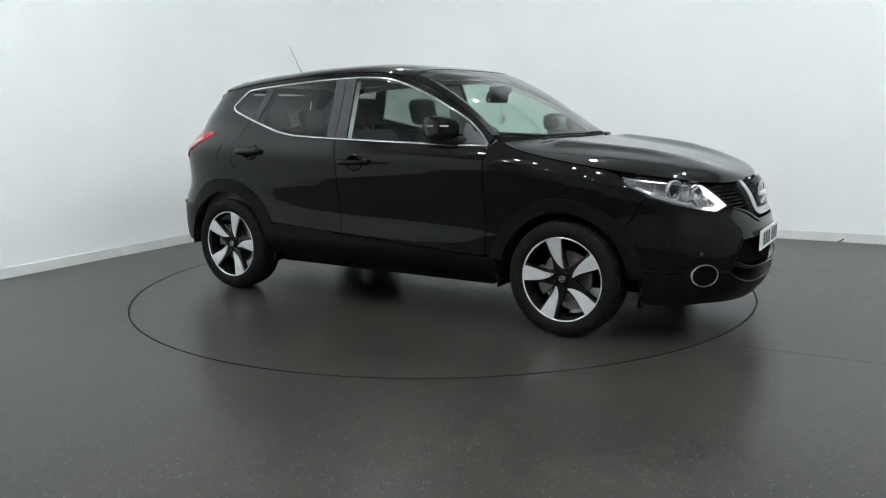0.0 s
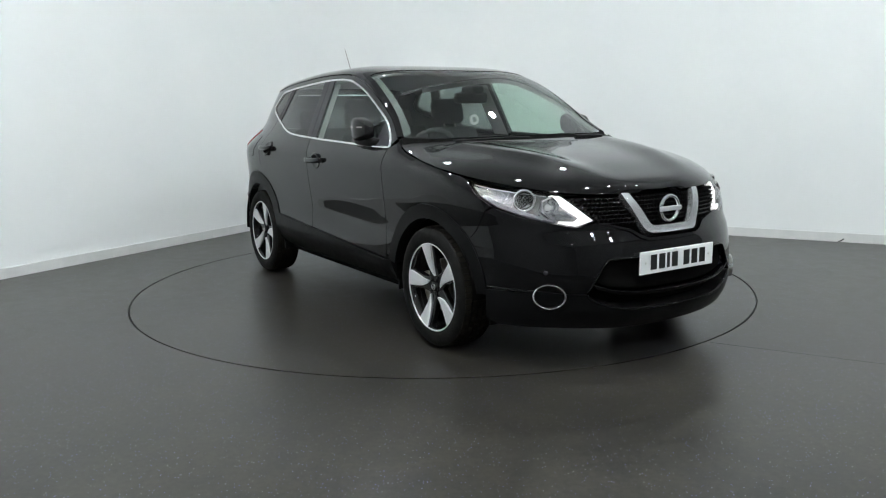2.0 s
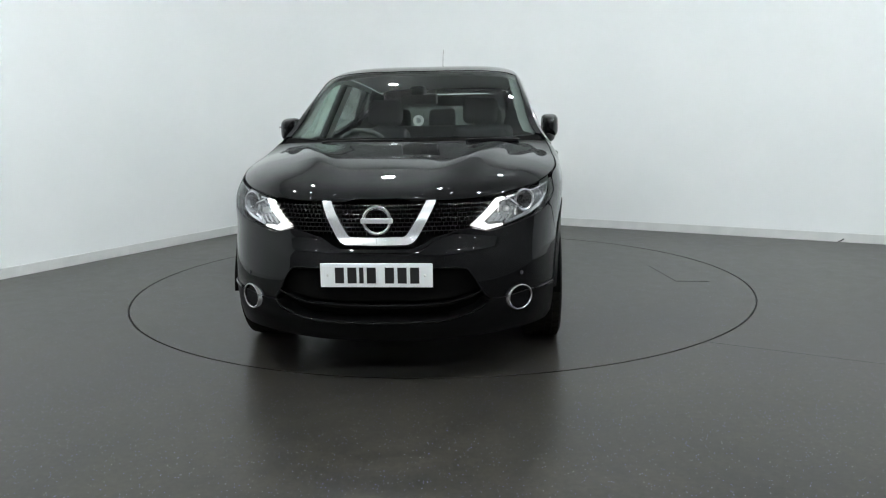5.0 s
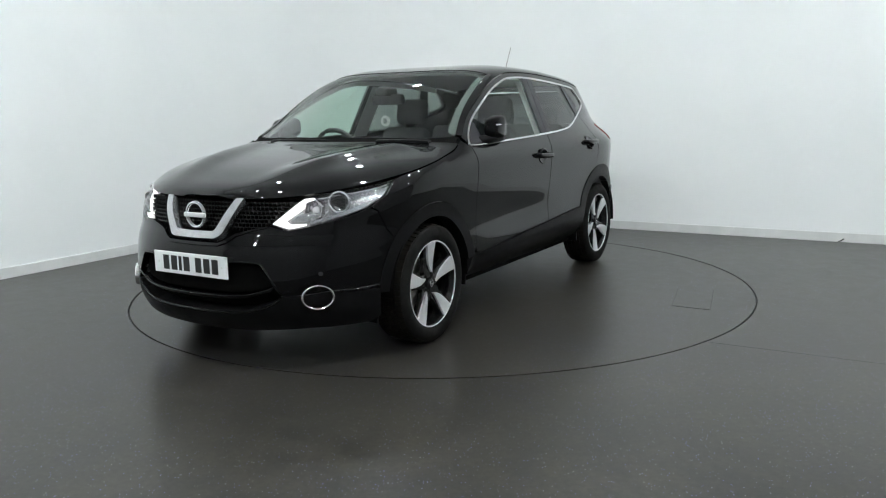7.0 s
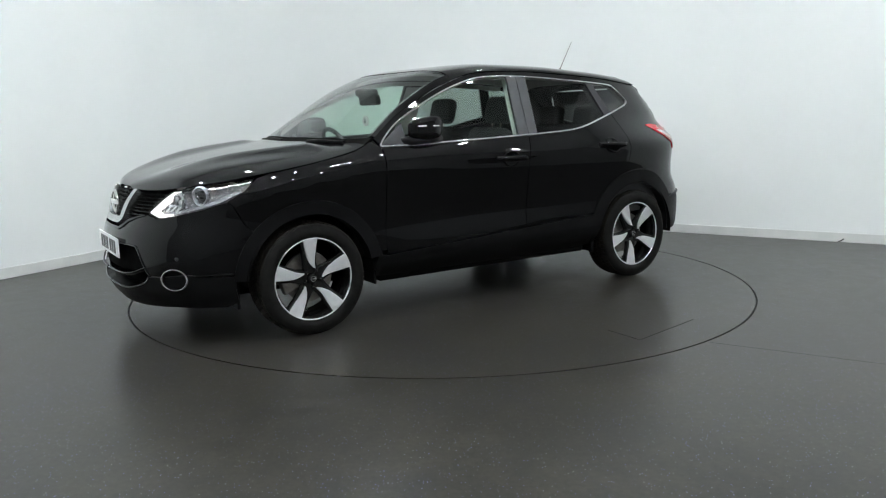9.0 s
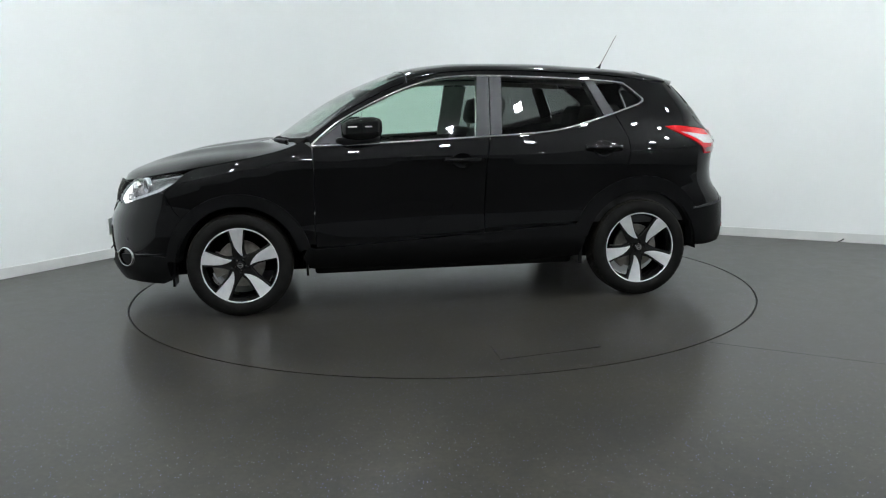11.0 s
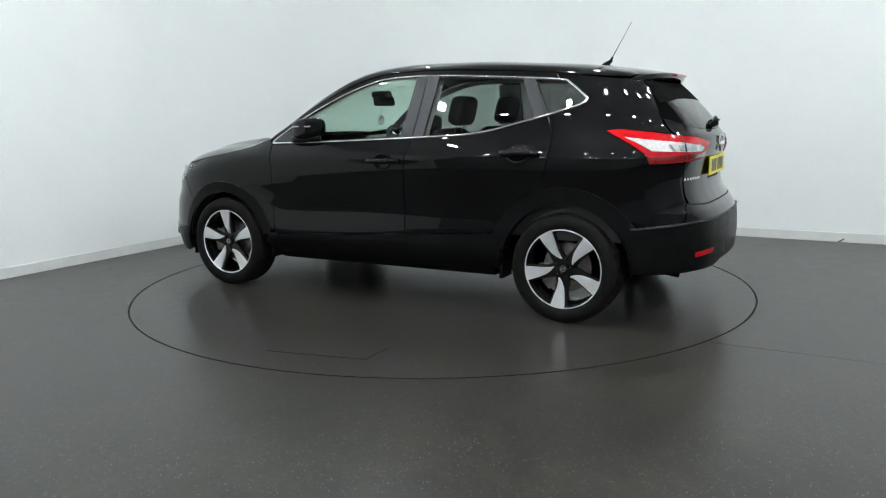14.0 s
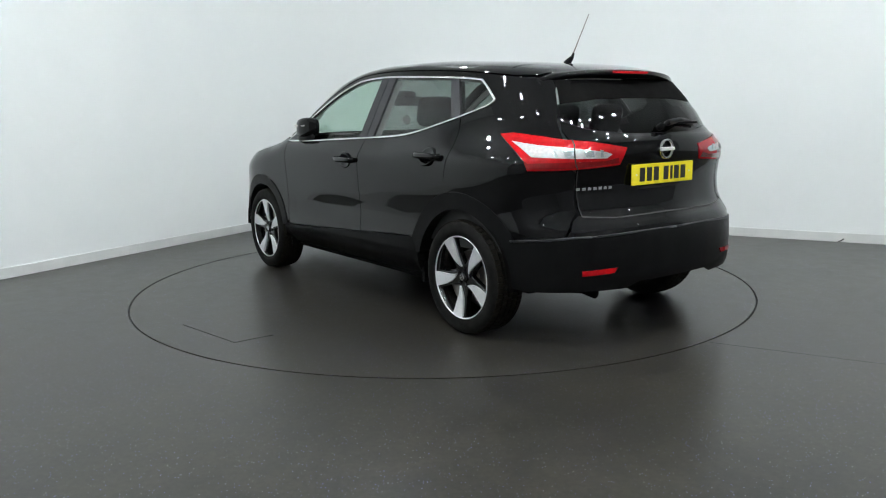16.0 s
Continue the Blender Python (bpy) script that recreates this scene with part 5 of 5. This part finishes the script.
# ---- mirrors, folded against the windows ----
def door_mirror(side):
    root = new("door_mirror")
    root.parent = CAR
    root["label"] = "gloss black door mirror, folded in"
    bm = bmesh.new()
    r = bmesh.ops.create_uvsphere(bm, u_segments=32, v_segments=20, radius=1.0)
    for v in bm.verts:
        x, y, z = v.co
        p = 2.0 / 3.4
        x, y, z = (math.copysign(abs(c) ** p, c) for c in (x, y, z))
        taper = 1 - 0.16 * max(x, 0)
        q = (0.530 + 0.130 * x, 0.862 + 0.052 * y * taper - 0.03 * (x * x) * (1 if y > 0 else 0.2) + 0.010 * x, 1.165 + 0.072 * z * taper - 0.008 * x)
        v.co = Vector((q[0], q[1] * side, q[2]))
    if side < 0:
        bmesh.ops.reverse_faces(bm, faces=bm.faces[:])
    part("mirror_shell", bm, M_PAINT, root, smooth=True)
    bm = bmesh.new()
    tube(bm, [(x, y * side, z) for x, y, z in ((0.70, 0.80, 1.082), (0.665, 0.84, 1.088), (0.60, 0.868, 1.094), (0.50, 0.872, 1.097), (0.42, 0.862, 1.100))], [0.026, 0.03, 0.028, 0.024, 0.018], 12, flat=0.8)
    part("mirror_foot", bm, M_PLASTIC, root, smooth=True)
    bm = bmesh.new()
    box(bm, 0.44, 0.60, *sorted((0.815 * side, 0.811 * side)), 1.115, 1.215, 0.002)
    part("mirror_glass", bm, M_CHROME, root)
    bm = bmesh.new()
    box(bm, 0.47, 0.62, *sorted((0.902 * side, 0.911 * side)), 1.176, 1.184, 0.002)
    part("turn_signal", bm, M_WHITELENS, root)


for sd in (1, -1):
    door_mirror(sd)

# fuel flap on the right rear quarter: a fine joint
flap = [(-1.362, 1.090), (-1.375, 1.097), (-1.495, 1.097), (-1.508, 1.090), (-1.520, 0.950), (-1.508, 0.938), (-1.388, 0.938), (-1.376, 0.946)]
wrap_panel("fuel_flap_joint", flap, M_GAP, CAR, -1, gap=0.0, lip=0.0, out=0.0012)
wrap_panel("fuel_flap", flap, M_PAINT, CAR, -1, gap=0.003, lip=0.004, out=0.0026)

# front wipers
for pts in (((1.10, -0.02, 1.098), (1.09, -0.20, 1.101), (1.045, -0.52, 1.092)), ((1.095, 0.35, 1.096), (1.06, 0.50, 1.098), (1.005, 0.66, 1.092))):
    bm = bmesh.new()
    tube(bm, smooth_line(pts, 6), 0.009, 8)
    tube(bm, [(x - 0.02, y, z + 0.004) for x, y, z in smooth_line(pts, 6)], 0.006, 6)
    part("wiper", bm, M_PLASTIC, CAR, "black windscreen wiper", smooth=True)


# ---- cabin ----
def seat(x, y, w, name, rear=False):
    root = new(name)
    root.parent = CAR
    bm = bmesh.new()
    box(bm, -0.26, 0.26, -w, w, 0.0, 0.17, 0.05, pose(x, y, 0.47, 0, -5, 0))
    part("cushion", bm, M_CLOTH, root, smooth=True)
    bm = bmesh.new()
    box(bm, -0.07, 0.07, -w, w, 0.0, 0.62, 0.055, pose(x - 0.20, y, 0.56, 0, -20, 0))
    for v in bm.verts:
        v.co.y = y + (v.co.y - y) * (1 - 0.22 * max(0, v.co.z - 0.85) / 0.3 * (0 if rear else 1))
    part("backrest", bm, M_CLOTH, root, smooth=True)
    return root


def headrest(x, y, z, parent, w=0.125):
    bm = bmesh.new()
    box(bm, -0.055, 0.055, -w, w, 0.0, 0.20, 0.05, pose(x, y, z, 0, -14, 0))
    part("headrest", bm, M_CLOTH, parent, smooth=True)
    bm = bmesh.new()
    for d in (-0.05, 0.05):
        tube(bm, [(x + 0.02, y + d, z - 0.08), (x, y + d, z + 0.06)], 0.006, 6)
    part("headrest_post", bm, M_STEEL, parent)


for y in (0.37, -0.37):
    st = seat(0.06, y, 0.245, "front_seat")
    headrest(-0.40, y, 1.17, st, 0.135)
bench = seat(-0.78, 0.0, 0.62, "rear_seat", True)
for y in (-0.40, 0.0, 0.40):
    headrest(-1.23, y, 1.10, bench, 0.12)

bm = bmesh.new()
box(bm, 0.58, 1.02, -0.70, 0.70, 0.62, 1.04, 0.09)
dash = part("dashboard", bm, M_DASH, CAR, "dark grey dashboard", smooth=True)
bm = bmesh.new()
box(bm, 0.60, 0.80, -0.52, -0.22, 1.00, 1.085, 0.04)
part("instrument_hood", bm, M_DASH, dash, smooth=True)
bm = bmesh.new()
wheel_m = Matrix.Translation((0.52, -0.37, 0.985)) @ pose(0, 0, 0, 0, 25, 0) @ pose(0, 0, 0, 0, 0, 90)
ringpts = [wheel_m @ Vector((0.185 * math.cos(t), 0, 0.185 * math.sin(t))) for t in np.linspace(0, 2 * math.pi, 40, endpoint=False)]
tube(bm, ringpts, 0.016, 10, closed=True)
for a, b in (((-0.18, 0, 0.0), (0.18, 0, 0.0)), ((0, 0, 0), (0, 0, -0.18))):
    tube(bm, [wheel_m @ Vector(a), wheel_m @ Vector(b)], 0.022, 8, flat=0.6)
box(bm, -0.075, 0.075, -0.03, 0.03, -0.07, 0.06, 0.02, wheel_m)
part("steering_wheel", bm, M_DASH, CAR, smooth=True)
bm = bmesh.new()
box(bm, -0.02, 0.025, -0.125, 0.125, -0.035, 0.035, 0.015, pose(0.445, 0, 1.352, 0, 8, 0))
box(bm, 0.40, 0.54, -0.05, 0.05, 1.375, 1.43, 0.02)
mirror = part("rear_view_mirror", bm, M_UNDER, CAR, smooth=True)
bm = bmesh.new()
tube(bm, [(0.47, -0.002, 1.33), (0.481, -0.002, 1.245)], 0.0010, 6)
part("cord", bm, M_DASH, mirror)
bm = bmesh.new()
lathe(bm, [(0.0001, 0.006), (0.024, 0.006), (0.026, 0.009), (0.035, 0.008), (0.037, 0.0), (0.035, -0.008), (0.0001, -0.008)], 32, Matrix.Translation((0.483, -0.002, 1.208)) @ pose(0, 0, 0, 0, 0, -90))
part("charm", bm, M_WHITELENS, mirror, "round white hanging charm", smooth=False)
bm = bmesh.new()
lathe(bm, [(0.0001, 0.0085), (0.016, 0.0085), (0.018, 0.006)], 24, Matrix.Translation((0.483, -0.002, 1.208)) @ pose(0, 0, 0, 0, 0, -90))
part("charm_face", bm, M_LAMPGREY, mirror)

inner_pil = [(x, 0.875) for x in (0.23, 0.35, 0.5, 0.7, 0.84)] + [(x, 0.985) for x in (0.84, 0.7, 0.5, 0.35, 0.23)]
for sd in (1, -1):
    # inner door trims and pillar linings
    tr = [(0.84, 1.05), (0.84, 0.42), (-1.15, 0.52), (-1.30, 0.9), (-1.25, 1.20)] + [(x, on_belt(x) - 0.006) for x in (-1.0, -0.85, -0.56, -0.29, 0.081, 0.461)]
    wrap_panel("door_trim", tr, M_DASH, CAR, sd, gap=0.0, lip=0.0, out=-0.06)
    s0, s1 = s_at_x(-1.19, 1.48), s_at_x(0.80, 1.14)
    rail = [(s0 + (s1 - s0) * i / 30, edge_of_s(s0 + (s1 - s0) * i / 30)) for i in range(31)]
    rail += [(s_at_x(x, z), z) for x, z in DLO_TOP[3:12][::-1]]
    skin("rail_lining", rail, wrap, wrap_n, M_LINING, CAR, sd, gap=0.0, lip=0.0, out=-0.028)
    skin("pillar_lining", inner_pil, top, top_n, M_PILLAR, CAR, sd, gap=0.0, lip=0.0, out=-0.030, label="pale inner pillar trim")
    for a, b, c, d in ((-0.20, -0.38, -0.42, -0.24),):
        wrap_panel("pillar_lining", [(a, on_belt(a)), (b, on_belt(b)), (c, on_top(c)), (d, on_top(d))], M_LINING, CAR, sd, gap=0.0, lip=0.0, out=-0.05)
    wrap_panel("pillar_lining", [(-1.09, on_belt(-1.09)), (-1.18, on_belt(-1.18)), (-1.07, on_top(-1.07)), (-0.975, on_top(-0.975))], M_DASH, CAR, sd, gap=0.0, lip=0.0, out=-0.04)
    # boot side linings
    bl = [(-1.18, 0.5), (-1.18, 1.23), (-1.36, 1.28), (-1.41, 1.32), (-1.39, 1.35), (-1.28, 1.43), (-1.30, 1.46), (-1.60, 1.42), (-1.78, 1.25), (-1.90, 1.15), (-1.95, 0.5)]
    wrap_panel("boot_lining", bl, M_DASH, CAR, sd, gap=0.0, lip=0.0, out=-0.05)
    tl = [(S_END, 0.70), (s_rear(0.62, 0.70), 0.70), (s_rear(0.62, 1.12), 1.12), (s_rear(0.50, 1.13), 1.13), (S_END, 1.11)]
    skin("tailgate_lining", tl, wrap, wrap_n, M_DASH, CAR, sd, gap=0.0, lip=0.0, out=-0.05)
hl = [(0.27, 0.0), (0.25, 0.7), (0.225, 0.97)] + [(x, 0.97) for x in (0.0, -0.4, -0.8, -1.2, -1.5)] + [(-1.6, 0.9), (-1.66, 0.0)]
top_panel("headlining", hl, M_LINING, CAR, gap=0.0, lip=0.0, out=-0.035)
bm = bmesh.new()
box(bm, -1.80, 0.95, -0.55, 0.55, 0.36, 0.44, 0.02)
box(bm, -0.86, 0.86, -0.79, 0.79, 0.37, 0.435, 0.02)
part("cabin_floor", bm, M_DASH, CAR)
bm = bmesh.new()
box(bm, 0.86, 1.02, -0.78, 0.78, 0.40, 1.02, 0.02)
part("bulkhead", bm, M_UNDER, CAR)
bm = bmesh.new()
box(bm, -1.85, -1.26, -0.62, 0.62, 0.96, 0.985, 0.01)
part("parcel_shelf", bm, M_DASH, CAR)


# ---- motion: the turntable and the car on it turn together ----
CAR_OFF = (0.0845, -0.0855)
TURN = [(0.0, -33.04), (0.5, -38.99), (1.0, -45.34), (1.5, -51.38), (2.0, -57.84), (2.5, -63.87), (3.0, -70.41), (3.5, -76.55), (4.0, -83.13), (4.5, -89.20), (7.0, -120.87), (7.5, -126.93), (8.0, -133.54), (8.5, -139.65), (9.0, -146.21),
        (11.5, -177.60), (12.0, -184.18), (12.5, -189.68), (13.0, -196.14), (13.5, -202.15), (14.0, -208.68), (14.5, -214.73), (15.0, -221.29), (15.5, -227.18), (16.0, -233.66)]


def motions():
    walk(TABLE, [(t, pose(0, 0, 0, 0, 0, a)) for t, a in TURN])
    walk(CAR, [(t, pose(0, 0, 0, 0, 0, a) @ pose(*CAR_OFF, 0)) for t, a in TURN])


motions()
